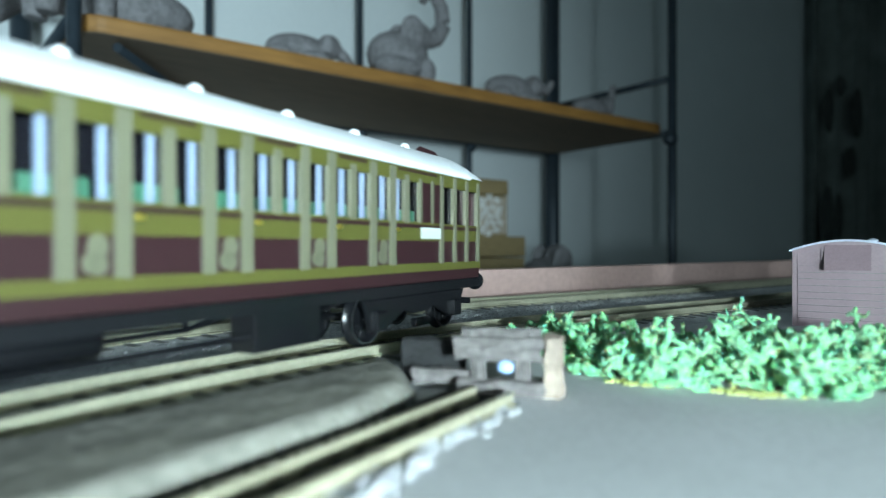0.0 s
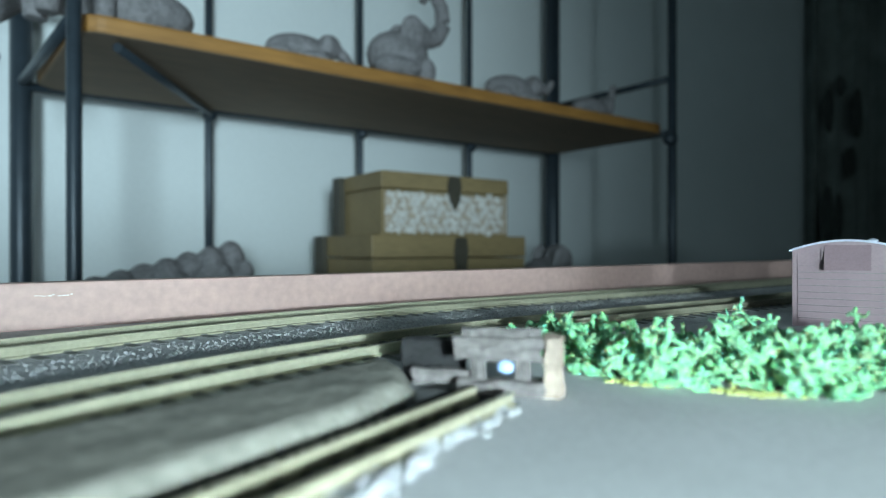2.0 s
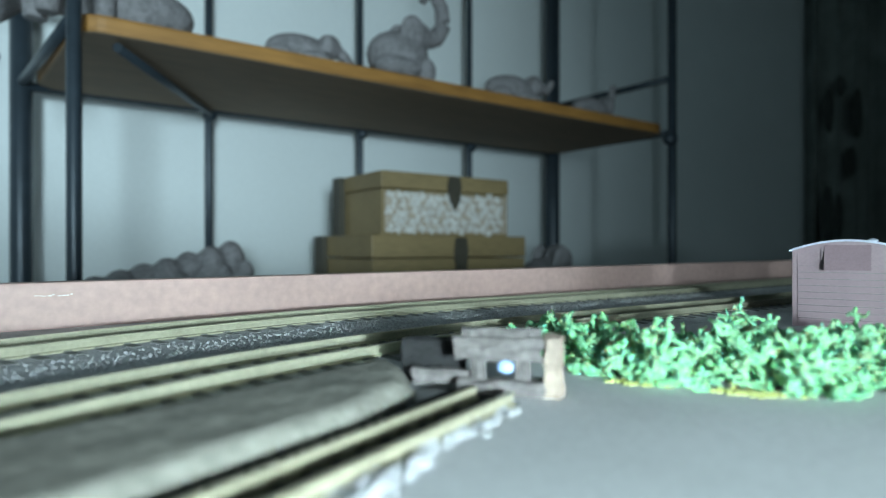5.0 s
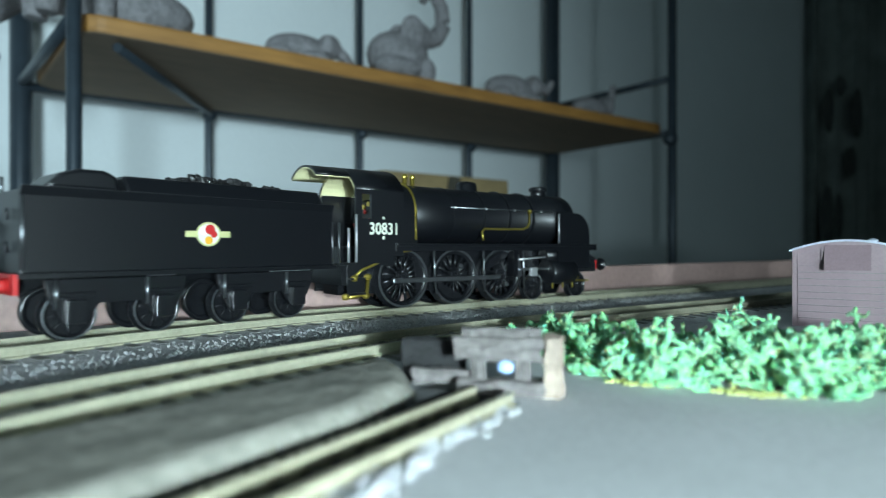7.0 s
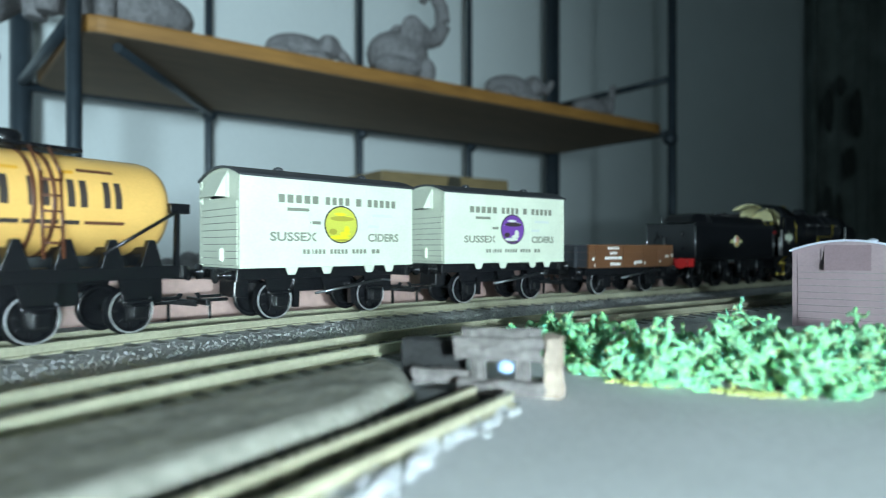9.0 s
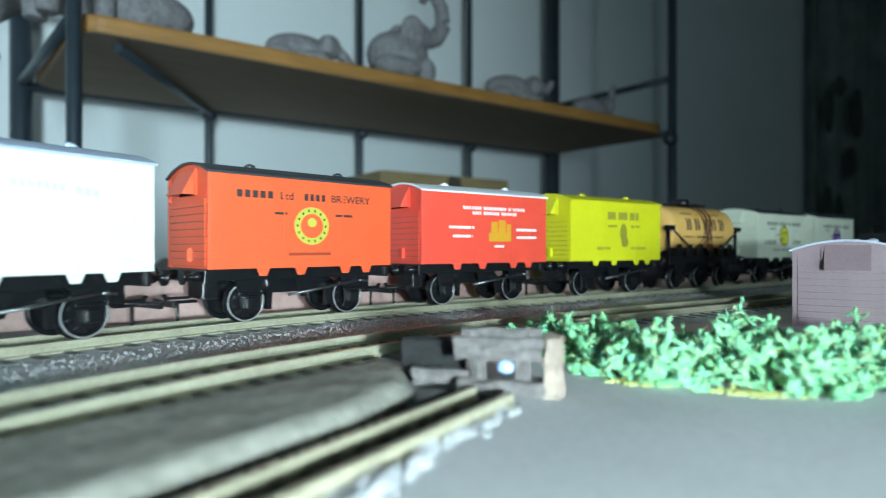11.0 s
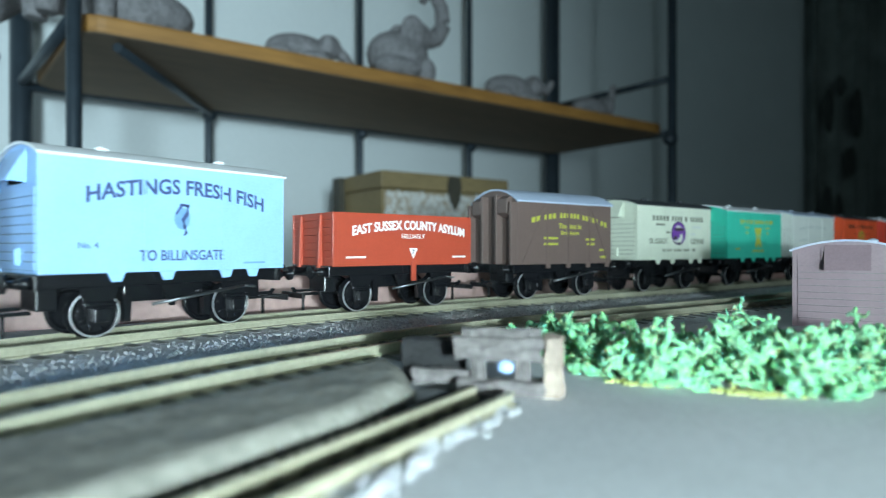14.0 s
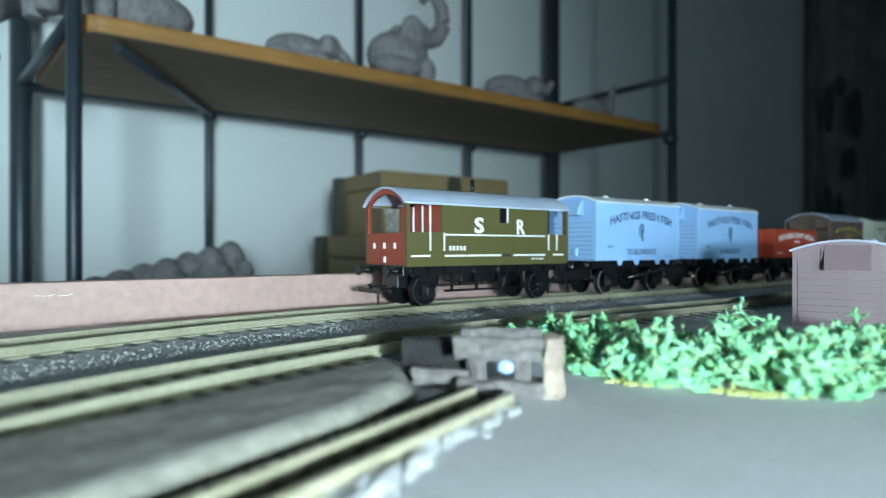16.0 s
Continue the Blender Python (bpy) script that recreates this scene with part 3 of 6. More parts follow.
part("top_beam", worn(box(B(), -7.4, 7.6, 0.4, 2.4, 8.0, 9.8), 0.9), M_DARKTIMBER, stop, bevel=0.5)
part("end_block", worn(box(B(), 8.2, 11.6, -2.2, 3.8, -2.3, 8.6), 0.9), M_ENDBLOCK, stop, "brown worn timber end block", bevel=0.7)
# added block, black to stand for the shadowed hollow here
part("hollow_shade_block", worn(box(B(), -20.5, -7.5, 7.5, 12.5, -2.3, 6.4), 0.8), M_SHADE, stop, "black block standing for the shaded hollow beside the stop", bevel=0.3)
part("side_beam", worn(box(B(), -17.0, -4.0, 1.8, 4.4, -1.2, 1.4), 0.9), M_DARKTIMBER, stop, bevel=0.4)
part("lamp_lens", ball(B(), (1.2, -1.9, 3.1), (1.6, 0.7, 1.3)), M_BLUE, stop, "pale blue plastic lens")
part("base_board", worn(box(B(), -8, 8.2, -3.0, 2.0, -2.3, 0.4), 0.9), M_DARKTIMBER, stop, bevel=0.5)

# loose lumps beside the siding
verts, faces = [], []
rng = random.Random(5)
for i in range(150):
    t = rng.uniform(0.35, 0.98)
    p = SID_A + sdv * SID_LEN * t + snv * (SID_GAUGE / 2 + abs(rng.gauss(1.2, 1.6)))
    stone(p.x, p.y, GROUND + 0.3, rng.uniform(0.4, 1.1), rng)
for i in range(26):
    t = rng.uniform(0.52, 0.7)
    p = SID_A + sdv * SID_LEN * t + snv * (SID_GAUGE / 2 + rng.uniform(2.0, 5.0))
    stone(p.x, p.y, GROUND + 0.5, rng.uniform(0.8, 1.5), rng)
me = bpy.data.meshes.new("siding_stones")
me.from_pydata(verts, [], faces)
me.materials.append(M_STONE)
tagged(place("siding_stones", me), "pale loose stone lumps beside the siding rail", "ballast", kind="stuff")

# ---- lichen bushes ----
def lichen(bm, x, y, h, spread, rng):
    """One tangled sprig: a stem that forks into curling, knobbly arms."""
    stack = [(Vector((x, y, GROUND)), Vector((rng.uniform(-0.5, 0.5), rng.uniform(-0.5, 0.5), 1)).normalized(), rng.uniform(0.95, 1.3), h * 1.08, 0)]
    while stack:
        p, d, r, left, depth = stack.pop()
        n = rng.randint(4, 5)
        pts, rad = [p], [r * 0.9]
        for k in range(n):
            d = (d + Vector((rng.gauss(0, 0.6), rng.gauss(0, 0.6), rng.gauss(0.02, 0.5)))).normalized()
            if p.z < GROUND + 1.5 and d.z < 0:
                d.z = -d.z
            p = p + d * left / n * 0.62
            pts.append(p)
            rad.append(r * rng.uniform(0.6, 1.25) * (0.55 if k == n - 1 else 1))
        tube(bm, pts, rad, 5)
        if depth < 3:
            for k in range(2 if depth else 3):
                nd = (d + Vector((rng.gauss(0, spread), rng.gauss(0, spread), rng.gauss(0.1, 0.5)))).normalized()
                stack.append((pts[rng.randint(2, n)], nd, r * rng.uniform(0.62, 0.88), left * rng.uniform(0.52, 0.74), depth + 1))


def bush(label, spots, seed):
    rng = random.Random(seed)
    t = thing("bush", label, "bush", group="lichen bushes")
    for x, y, rx, ry, h, n in spots:
        for i in range(round(n * 1.5)):
            bm = B()
            a, q = rng.uniform(0, 2 * math.pi), math.sqrt(rng.random())
            lichen(bm, x + rx * q * math.cos(a), y + ry * q * math.sin(a), h * (1.05 - 0.45 * q) * rng.uniform(0.75, 1.1), 0.75, rng)
            part("sprig", bm, M_LICHEN, t)
    return t


bush("bright green lichen bush, low and straggling beside the buffer stop", [(34.3, 143.6, 8.6, 15.5, 12.6, 42), (28.5, 162.4, 6.7, 8.8, 11.6, 24)], 21)
bush("bright green tangled lichen bush on the baseboard", [(45.7, 130.4, 10.5, 14.4, 14.1, 56), (59.0, 132.6, 9.5, 15.5, 14.1, 50)], 22)
bush("tall bright green lichen bush in front of a van body", [(72.3, 139.2, 7.6, 9.9, 18.4, 30), (70.4, 119.3, 10.5, 11.0, 14.1, 48)], 23)
bush("bright green lichen bush at the foot of a van body", [(89.5, 128.1, 12.4, 15.5, 13.6, 58), (108.5, 130.4, 12.4, 17.7, 13.6, 40)], 24)

bm = B()
rng = random.Random(31)
for i in range(120):
    t = min(1.0, abs(rng.choice((rng.gauss(0.12, 0.04), rng.gauss(0.5, 0.07), rng.gauss(0.55, 0.05)))))
    x = 32.4 + 47.6 * t
    y = 122.6 - 18.2 * t + rng.gauss(0, 1.3) - (1.0 if 0.35 < t < 0.75 else 0)
    ball(bm, (x, y, GROUND + 0.3), (rng.uniform(0.3, 1.0), rng.uniform(0.3, 0.9), rng.uniform(0.2, 0.5)), 1, (0, 0, rng.uniform(0, 90)))
tagged(part("yellow_scatter", bm, M_YELLOW), "yellow-green foam scatter along the bush edge", "scatter", kind="stuff")

# ---- paints of the rolling stock ----
def paint(name, col, rough=0.42, **kw):
    return mat(name, col, rough, grain=1600, blotch=90, var=0.09, bump=0.06, **kw)


P_BLACK = paint("black_plastic", (0.006, 0.0065, 0.008), 0.3)
P_FRAME = paint("black_underframe_plastic", (0.0065, 0.007, 0.0085), 0.27)
P_GLOSS = paint("satin_black_engine_paint", (0.004, 0.0045, 0.006), 0.34)
P_TYRE = mat("bright_steel_tyre", (0.66, 0.66, 0.67), 0.3, 0.75, grain=1500, blotch=200, var=0.1, bump=0.05)
P_DARKSTEEL = mat("dark_steel", (0.20, 0.21, 0.22), 0.28, 0.9, grain=1500, blotch=200, var=0.15, bump=0.05)
P_CREAM = paint("cream_white_paint", (0.57, 0.61, 0.50))
P_WHITE = paint("white_paint", (0.66, 0.69, 0.65))
P_GREEN = paint("jade_green_paint", (0.045, 0.50, 0.36))
P_ORANGE = paint("orange_red_paint", (0.80, 0.105, 0.035))
P_RED = paint("vermilion_paint", (0.76, 0.075, 0.045))
P_YELLOW = paint("lemon_yellow_paint", (0.62, 0.60, 0.015))
P_BROWN = paint("dark_brown_paint", (0.125, 0.085, 0.075))
P_SKY = paint("sky_blue_paint", (0.28, 0.49, 0.80))
P_OLIVE = paint("olive_brown_paint", (0.088, 0.08, 0.028))
P_RUST = paint("red_oxide_paint", (0.30, 0.045, 0.018))
P_ASYLUM = paint("brick_red_paint", (0.40, 0.060, 0.030))
P_ASYEND = paint("brick_red_end_paint", (0.40, 0.060, 0.030))
P_LEATHER = paint("bauxite_brown_paint", (0.13, 0.058, 0.028))
P_ROOFBLK = paint("dark_grey_roof", (0.035, 0.038, 0.045), 0.5)
P_ROOFWHT = paint("white_roof", (0.76, 0.79, 0.82), 0.45)
P_ROOFBLU = paint("pale_blue_grey_roof", (0.40, 0.47, 0.60), 0.45)
P_TANK = paint("amber_yellow_tank", (0.68, 0.40, 0.12), 0.3)
P_STRAP = paint("dark_brown_strap", (0.10, 0.034, 0.016), 0.45)
P_GOLDBEAD = paint("old_gold_lining", (0.085, 0.085, 0.02), 0.4)
P_PALEGOLD = paint("pale_gold_pillar", (0.135, 0.135, 0.09), 0.4)
P_MAROON = paint("maroon_paint", (0.030, 0.0115, 0.0135), 0.4)
P_INK = paint("grey_green_ink", (0.17, 0.18, 0.14), 0.6)
P_FAINT = paint("faint_grey_ink", (0.52, 0.56, 0.54), 0.6)
P_NAVY = paint("navy_ink", (0.035, 0.06, 0.17), 0.6)
P_BLACKINK = paint("black_ink", (0.03, 0.022, 0.02), 0.6)
P_LIME = paint("yellow_green_ink", (0.45, 0.45, 0.06), 0.6)
P_MUSTARD = paint("mustard_ink", (0.30, 0.27, 0.03), 0.6)
P_WHITEINK = paint("white_ink", (0.78, 0.78, 0.78), 0.5)
P_PURPLE = paint("purple_ink", (0.14, 0.045, 0.28), 0.5)
P_AMBER = paint("amber_ink", (0.62, 0.30, 0.02), 0.5)
P_GOLDMETAL = mat("brass", (0.62, 0.48, 0.10), 0.28, 0.9, grain=1500, blotch=200, var=0.1, bump=0.05)
P_CREST = paint("pale_crest_ink", (0.42, 0.42, 0.20), 0.5)
P_CABCREAM = paint("cream_cab_inside", (0.66, 0.62, 0.36), 0.5)
P_BUFRED = paint("signal_red_paint", (0.42, 0.02, 0.02), 0.4)
P_COAL = mat("coal", (0.012, 0.012, 0.013), 0.35, grain=900, blotch=300, var=0.4, bump=0.6, depth=0.0006)
P_CURTAIN = paint("white_blue_curtain", (0.14, 0.18, 0.25), 0.7)
P_SEATGREEN = paint("dark_green_seat", (0.03, 0.12, 0.07), 0.7)
# near black with little sheen: puts the darkness of unlit insides into colour
P_UNLIT = paint("near_black_unlit_inside", (0.006, 0.006, 0.009), 0.8, spec=0.08)
P_WINGLASS = glass("carriage_glass")

FLEET, SPINS, RODS = [], [], []
TALL[0] = 0.9516

# one wheel of 12.6 mm for all wagons: dark disc with spokes in relief and a bright tyre
def wheel_mesh(r, spokes, tyre, width=2.6, crank=0.0):
    bm = B()
    # bright rim face, dark tread and flange
    for prof, slot in (([(-width / 2, r * 0.91), (-width / 2 - 0.05, r * 0.95), (-width / 2, r * 0.985)], 1), ([(-width / 2, r * 0.985), (width / 2 - 0.7, r), (width / 2 - 0.6, r * 1.07), (width / 2, r * 1.07), (width / 2, r * 0.8), (-width / 2 + 0.2, r * 0.8), (-width / 2, r * 0.91)], 0)):
        lathe(bm, prof, "y", (0, 0, 0), 36, slot)
    for f in list(bm.faces):
        if len(f.verts) > 4:
            bm.faces.remove(f)
    lathe(bm, [(-width / 2 - 0.25, r * 0.2), (width / 2, r * 0.2)], "y", (0, 0, 0), 14)
    if spokes:
        for k in range(spokes):
            a = 2 * math.pi * k / spokes
            c, s = math.cos(a), math.sin(a)
            rod(bm, (c * r * 0.15, -width * 0.22, s * r * 0.15), (c * r * 0.84, -width * 0.22, s * r * 0.84), r * 0.045 + 0.1, 6)
    else:
        lathe(bm, [(-width * 0.15, r * 0.84), (width * 0.15, r * 0.84)], "y", (0, 0, 0), 28)
        for k in range(8):
            a = 2 * math.pi * k / 8
            rod(bm, (math.cos(a) * r * 0.2, -width * 0.2, math.sin(a) * r * 0.2), (math.cos(a) * r * 0.82, -width * 0.2, math.sin(a) * r * 0.82), 0.36, 5)
    if crank:
        lathe(bm, [(-width / 2 - 1.6, 0.9), (-width / 2, 1.1)], "y", (0, 0, crank), 10, 1)
        # balance weight opposite the crank
        prism(bm, [(r * 0.82 * math.cos(a), r * 0.82 * math.sin(a)) for a in [math.radians(-145 + 11 * i) for i in range(11)]], "y", -width * 0.42, width * 0.1)
    me = bpy.data.meshes.new("wheel")
    bmesh.ops.scale(bm, vec=(MM,) * 3, verts=bm.verts)
    bm.to_mesh(me)
    bm.free()
    me.materials.append(P_FRAME)
    me.materials.append(tyre)
    return me


WAGON_WHEEL = wheel_mesh(6.3, 0, P_TYRE)
DARK_WHEEL = wheel_mesh(6.2, 0, P_DARKSTEEL)
DRIVER = wheel_mesh(11.2, 16, P_DARKSTEEL, 3.0, 4.6)
AXLE = bpy.data.meshes.new("axle")
_b = rod(B(), (0, -11.5, 0), (0, 11.5, 0), 1.0, 8)
bmesh.ops.scale(_b, vec=(MM,) * 3, verts=_b.verts)
_b.to_mesh(AXLE)
_b.free()
AXLE.materials.append(P_FRAME)


def wheelset(t, x, r, mesh, s, sign=1):
    ax = place("wheelset", AXLE, t, "", (x, 0, r / TALL[0]))
    place("wheel", mesh, ax, "", (0, -8.2, 0))
    place("wheel", mesh, ax, "", (0, 8.2, 0), (0, 0, 180))
    SPINS.append((ax, x, r, s, sign))
    return ax


def running_gear(t, L, xs, s, floor=18.0, mesh=None, lever=True, wide=12.6):
    """Solebars, axle guards, axleboxes, brakes, buffers and couplings of a four- or six-wheeled wagon."""
    mesh = mesh or WAGON_WHEEL
    for y in (-1, 1):
        part("solebar", box(B(), -L / 2 + 0.6, L / 2 - 0.6, y * wide - 0.9, y * wide + 0.9, floor - 3.9, floor - 0.05), P_FRAME, t, bevel=0.25)
        for x in xs:
            bm = prism(B(), [(x - 4.9, floor - 3.6), (x - 3.4, 9.0), (x - 3.0, 3.6), (x + 3.0, 3.6), (x + 3.4, 9.0), (x + 4.9, floor - 3.6)], "y", y * 11.6 - 0.4, y * 11.6 + 0.4)
            part("axle_guard", bm, P_FRAME, t)
            bm = box(B(), x - 1.9, x + 1.9, y * 12.9 - 1.1, y * 12.9 + 1.1, 4.6, 8.4)
            box(bm, x - 3.9, x + 3.9, y * 12.6 - 0.8, y * 12.6 + 0.8, 9.0, 10.0)
            box(bm, x - 3.0, x + 3.0, y * 12.6 - 0.8, y * 12.6 + 0.8, 8.2, 9.0)
            part("axlebox", bm, P_FRAME, t, bevel=0.3)
    part("underframe", box(B(), -L / 2 + 1, L / 2 - 1, -11.6, 11.6, floor - 2.6, floor - 0.1), P_FRAME, t)
    for e in (-1, 1):
        part("buffer_beam", box(B(), e * L / 2 - 0.8, e * L / 2 + 0.5, -14.5, 14.5, floor - 4.4, floor - 0.1), P_FRAME, t, bevel=0.2)
        for y in (-11.3, 11.3):
            bm = lathe(B(), [(0, 1.6), (2.6, 1.5), (2.7, 0.9), (5.4, 0.9), (5.5, 2.5), (6.2, 2.4)], "x", (0, 0, 0), 16)
            part("buffer", bm, P_FRAME, t, "", (e * (L / 2 + 0.4), y, floor - 2.3), (0, 0, 0 if e > 0 else 180))
        bm = box(B(), 0, 10.2, -1.2, 1.2, 6.6, 7.6)
        box(bm, 9.2, 10.2, -8.6, 8.6, 6.0, 8.0)
        prism(bm, [(2.0, 8.0), (9.6, 8.0), (10.6, 9.6), (9.4, 9.9), (8.6, 8.9), (2.0, 8.9)], "y", -0.5, 0.5)
        box(bm, 5.4, 6.2, -0.5, 0.5, 0.9, 7.0)
        part("coupling", bm, P_FRAME, t, "black hook-and-bar coupling", (e * (L / 2 - 2.4), 0, 0), (0, 0, 0 if e > 0 else 180), bevel=0.15)
    for x in xs:
        wheelset(t, x, 6.3, mesh, s)
    part("brake_gear", box(B(), -11.5, 11.5, -7.2, 7.2, 9.0, floor - 2.7), P_FRAME, t, bevel=0.4)
    for e in (-1, 1):
        part("coupling_mount", box(B(), min(e * (L / 2 - 2), e * (L / 2 - 7)), max(e * (L / 2 - 2), e * (L / 2 - 7)), -6.0, 6.0, 7.8, floor - 2.7), P_FRAME, t, bevel=0.4)
    if lever:
        x0, x1 = min(xs), max(xs)
        bm = rod(B(), (x0 + 13, -13.4, 8.5), (x1 + 2.0, -13.8, 12.5), 0.5, 6)
        rod(bm, (x1 + 2.0, -13.8, 12.5), (x1 + 6, -13.8, 12.0), 0.5, 6)
        part("brake_lever", bm, P_DARKSTEEL, t, "grey brake lever")
        for x in (x0 + 8.0, x1 - 8.0):
            part("brake_shoe", prism(B(), [(x - 1.2, 11.5), (x + 1.2, 11.5), (x + 0.9, 3.6), (x - 0.9, 3.6)], "y", -9.6, -7.4), P_FRAME, t)
        part("v_hanger", prism(B(), [(-3.4, floor - 3.8), (3.4, floor - 3.8), (0.7, 7.6), (-0.7, 7.6)], "y", -11.6, -10.9), P_FRAME, t)


def arc(w, z0, z1, n=12):
    """Upper arc of a roof: from -w to w, eaves at z0, crown at z1."""
    h = z1 - z0
    R = (w * w + h * h) / (2 * h)
    a0 = math.asin(w / R)
    return [(R * math.sin(-a0 + 2 * a0 * i / n), z1 - R + R * math.cos(-a0 + 2 * a0 * i / n)) for i in range(n + 1)]


PLANK = bpy.data.meshes.new("end_plank")
_b = box(B(), -0.75, 0, -14.2, 14.2, 0.14, 2.2)
bmesh.ops.scale(_b, vec=(MM,) * 3, verts=_b.verts)
_b.to_mesh(PLANK)
_b.free()
PLANKS = {}


def planks(t, x, z0, n, material, w=1.0):
    """Horizontal boards of an end, each proud of a recessed joint."""
    if material.name not in PLANKS:
        PLANKS[material.name] = PLANK.copy()
        PLANKS[material.name].materials.append(material)
    for k in range(n):
        ob = place("end_plank", PLANKS[material.name], t, "", (x, 0, z0 + 2.38 * k))


def van_body(t, L, floor, body, roof, vents=True, tabs=True, top=49.0, crown=52.8):
    prof = [(-16, floor), (16, floor), (16, top)] + [(y, z) for y, z in arc(15.9, top, crown - 0.7)][::-1] + [(-16, top)]
    part("body", prism(B(), prof, "x", -L / 2, L / 2), body, t, bevel=0.25)
    ar = arc(17.0, top - 0.1, crown)
    lo = arc(16.8, top - 0.75, crown - 0.75)
    bm = prism(B(), ar + lo[::-1], "x", -L / 2 - 0.9, L / 2 + 0.9)
    part("roof", bm, roof, t)
    planks(t, -L / 2, floor + 0.8, 9 if vents else 10, body)
    planks(t, L / 2 + 0.4, floor + 0.8, 9, body)
    # thin dark panel behind the planks paints the groove shadows
    part("joint_backing", box(B(), -L / 2 - 0.1, -L / 2 + 0.1, -14.2, 14.2, floor + 0.8, floor + 0.8 + 2.38 * (9 if vents else 10)), M_JOINT, t, "dark backing that paints shade into the joints between end planks")
    for e in (-1, 1):
        for y in (-15.2, 15.2):
            bm = box(B(), e * L / 2 - 0.5, e * L / 2 + 0.5, y - 0.75, y + 0.75, floor, top - 0.6)
            for k in range(12):
                z = floor + 1.6 + k * 2.38
                box(bm, e * L / 2 - 0.75, e * L / 2 + 0.75, y - 0.25, y + 0.25, z, z + 0.6)
            part("corner_strap", bm, body, t)
        x = e * L / 2
        a, b = x + e * 0.2, x + e * 4.6
        # no hole is cut: a near-black panel paints the hood's inner shade
        part("vent_opening", box(B(), min(x, x + e * 0.45), max(x, x + e * 0.45), -6.4, 6.4, 41.8, 50.0), P_UNLIT, t, "near-black panel painting the shade behind the hood")
        bm = prism(B(), [(a, 50.8), (a, 50.0), (b - e * 0.7, 41.9), (b, 41.9)], "y", -6.6, 6.4)
        prism(bm, [(a, 50.6), (a, 41.9), (b, 41.9)], "y", -6.7, -6.0)
        part("end_vent", bm, body, t, "hooded end ventilator open at one cheek")
        bm = B()
        for y in (-7.0, 7.0):
            box(bm, min(a, x + e * 0.9), max(a, x + e * 0.9), y - 0.35, y + 0.35, 41.6, 49.6)
        part("vent_frame", bm, body, t)
        part("lamp_bracket", prism(B(), [(x, 25.2), (x + e * 1.9, 24.2), (x + e * 1.9, 20.6), (x, 19.6)], "y", -4.0, -2.2), body, t)
    if tabs:
        for x in (-17.0, -3.6, 14.0, 23.0):
            for y in (-16.15, 16.15):
                part("door_stop", prism(B(), [(x - 2.3, floor + 0.1), (x + 2.3, floor + 0.1), (x + 1.2, floor - 2.5), (x - 1.2, floor - 2.5)], "y", y - 0.35, y + 0.35), body, t, bevel=0.2)
        for x in (-9.6, 13.0):
            part("door_edge", box(B(), x - 0.22, x + 0.22, -16.22, -15.9, floor + 0.6, top - 1.2), body, t)
    for x in (-L * 0.25, L * 0.25):
        bm = lathe(B(), [(0, 1.7), (0.8, 1.8), (1.3, 1.4), (1.7, 0.5)], "z", (x, -7.0, crown - 1.2), 12)
        part("roof_vent", bm, roof, t)


def box_van(label, s, body, roof, art, group="box vans of the goods train"):
    t = thing("box_van", label, "goods van", group=group)
    van_body(t, 68.0, 18.0, body, roof)
    running_gear(t, 68.0, (-19.5, 19.5), s)
    art(t)
    FLEET.append((t, s, 38.5, 0.0, 1))
    return t


SIDE = -16.02


def disc(t, x, z, r, material, y=SIDE, h=0.08, name="emblem", label="", sx=1.0, n=28):
    part(name, prism(B(), [(x + sx * r * math.cos(2 * math.pi * i / n), z + r * math.sin(2 * math.pi * i / n)) for i in range(n)], "y", y, y - h), material, t, label)


def cider(emblem):
    def art(t):
        bars([(-22, -6.5), (-4.5, 6), (8.4, 10.6), (13, 26.5)], 41.6, 2.8, P_INK, t, SIDE)
        bars([(-18.5, -10.5)], 38.0, 1.1, P_INK, t, SIDE)
        bars([(15.5, 24.5)], 37.0, 1.1, P_FAINT, t, SIDE)
        bars([(-10, -6)], 33.6, 1.1, P_INK, t, SIDE)
        bars([(13.5, 18.5)], 32.8, 1.1, P_FAINT, t, SIDE)
        words("SUSSEX", 17.0, 3.0, P_INK, t, (-16.0, SIDE, 28.6), bold=0.025)
        words("CIDERS", 14.0, 3.0, P_INK, t, (20.6, SIDE, 28.6), bold=0.025)
        bars([(-13, -4), (-2.5, 5), (6.5, 13), (15, 19)], 23.4, 1.6, P_INK, t, SIDE)
        disc(t, 2.2, 33.2, 6.9, P_BLACKINK)
        disc(t, 2.2, 33.2, 6.4, emblem, SIDE - 0.1)
        light = P_CREAM if emblem is P_PURPLE else P_YELLOW
        dark = P_BLACKINK if emblem is P_PURPLE else P_MUSTARD
        for x, z, w, h, m in ((2.4, 35.4, 4.9, 0.95, dark), (1.6, 37.0, 2.6, 0.6, light), (4.6, 35.9, 2.0, 0.5, light), (-0.9, 35.3, 1.5, 0.4, light), (4.4, 31.4, 1.2, 1.5, light),
                              (3.6, 29.9, 2.2, 0.8, light), (-1.2, 30.6, 1.6, 1.1, dark), (1.4, 28.6, 3.9, 0.75, light), (2.4, 27.5, 2.6, 0.4, dark)):
            disc(t, x, z, h, m, SIDE - 0.2 - 0.01 * w, 0.05, "emblem_detail", "", w / h, 14)
    return art


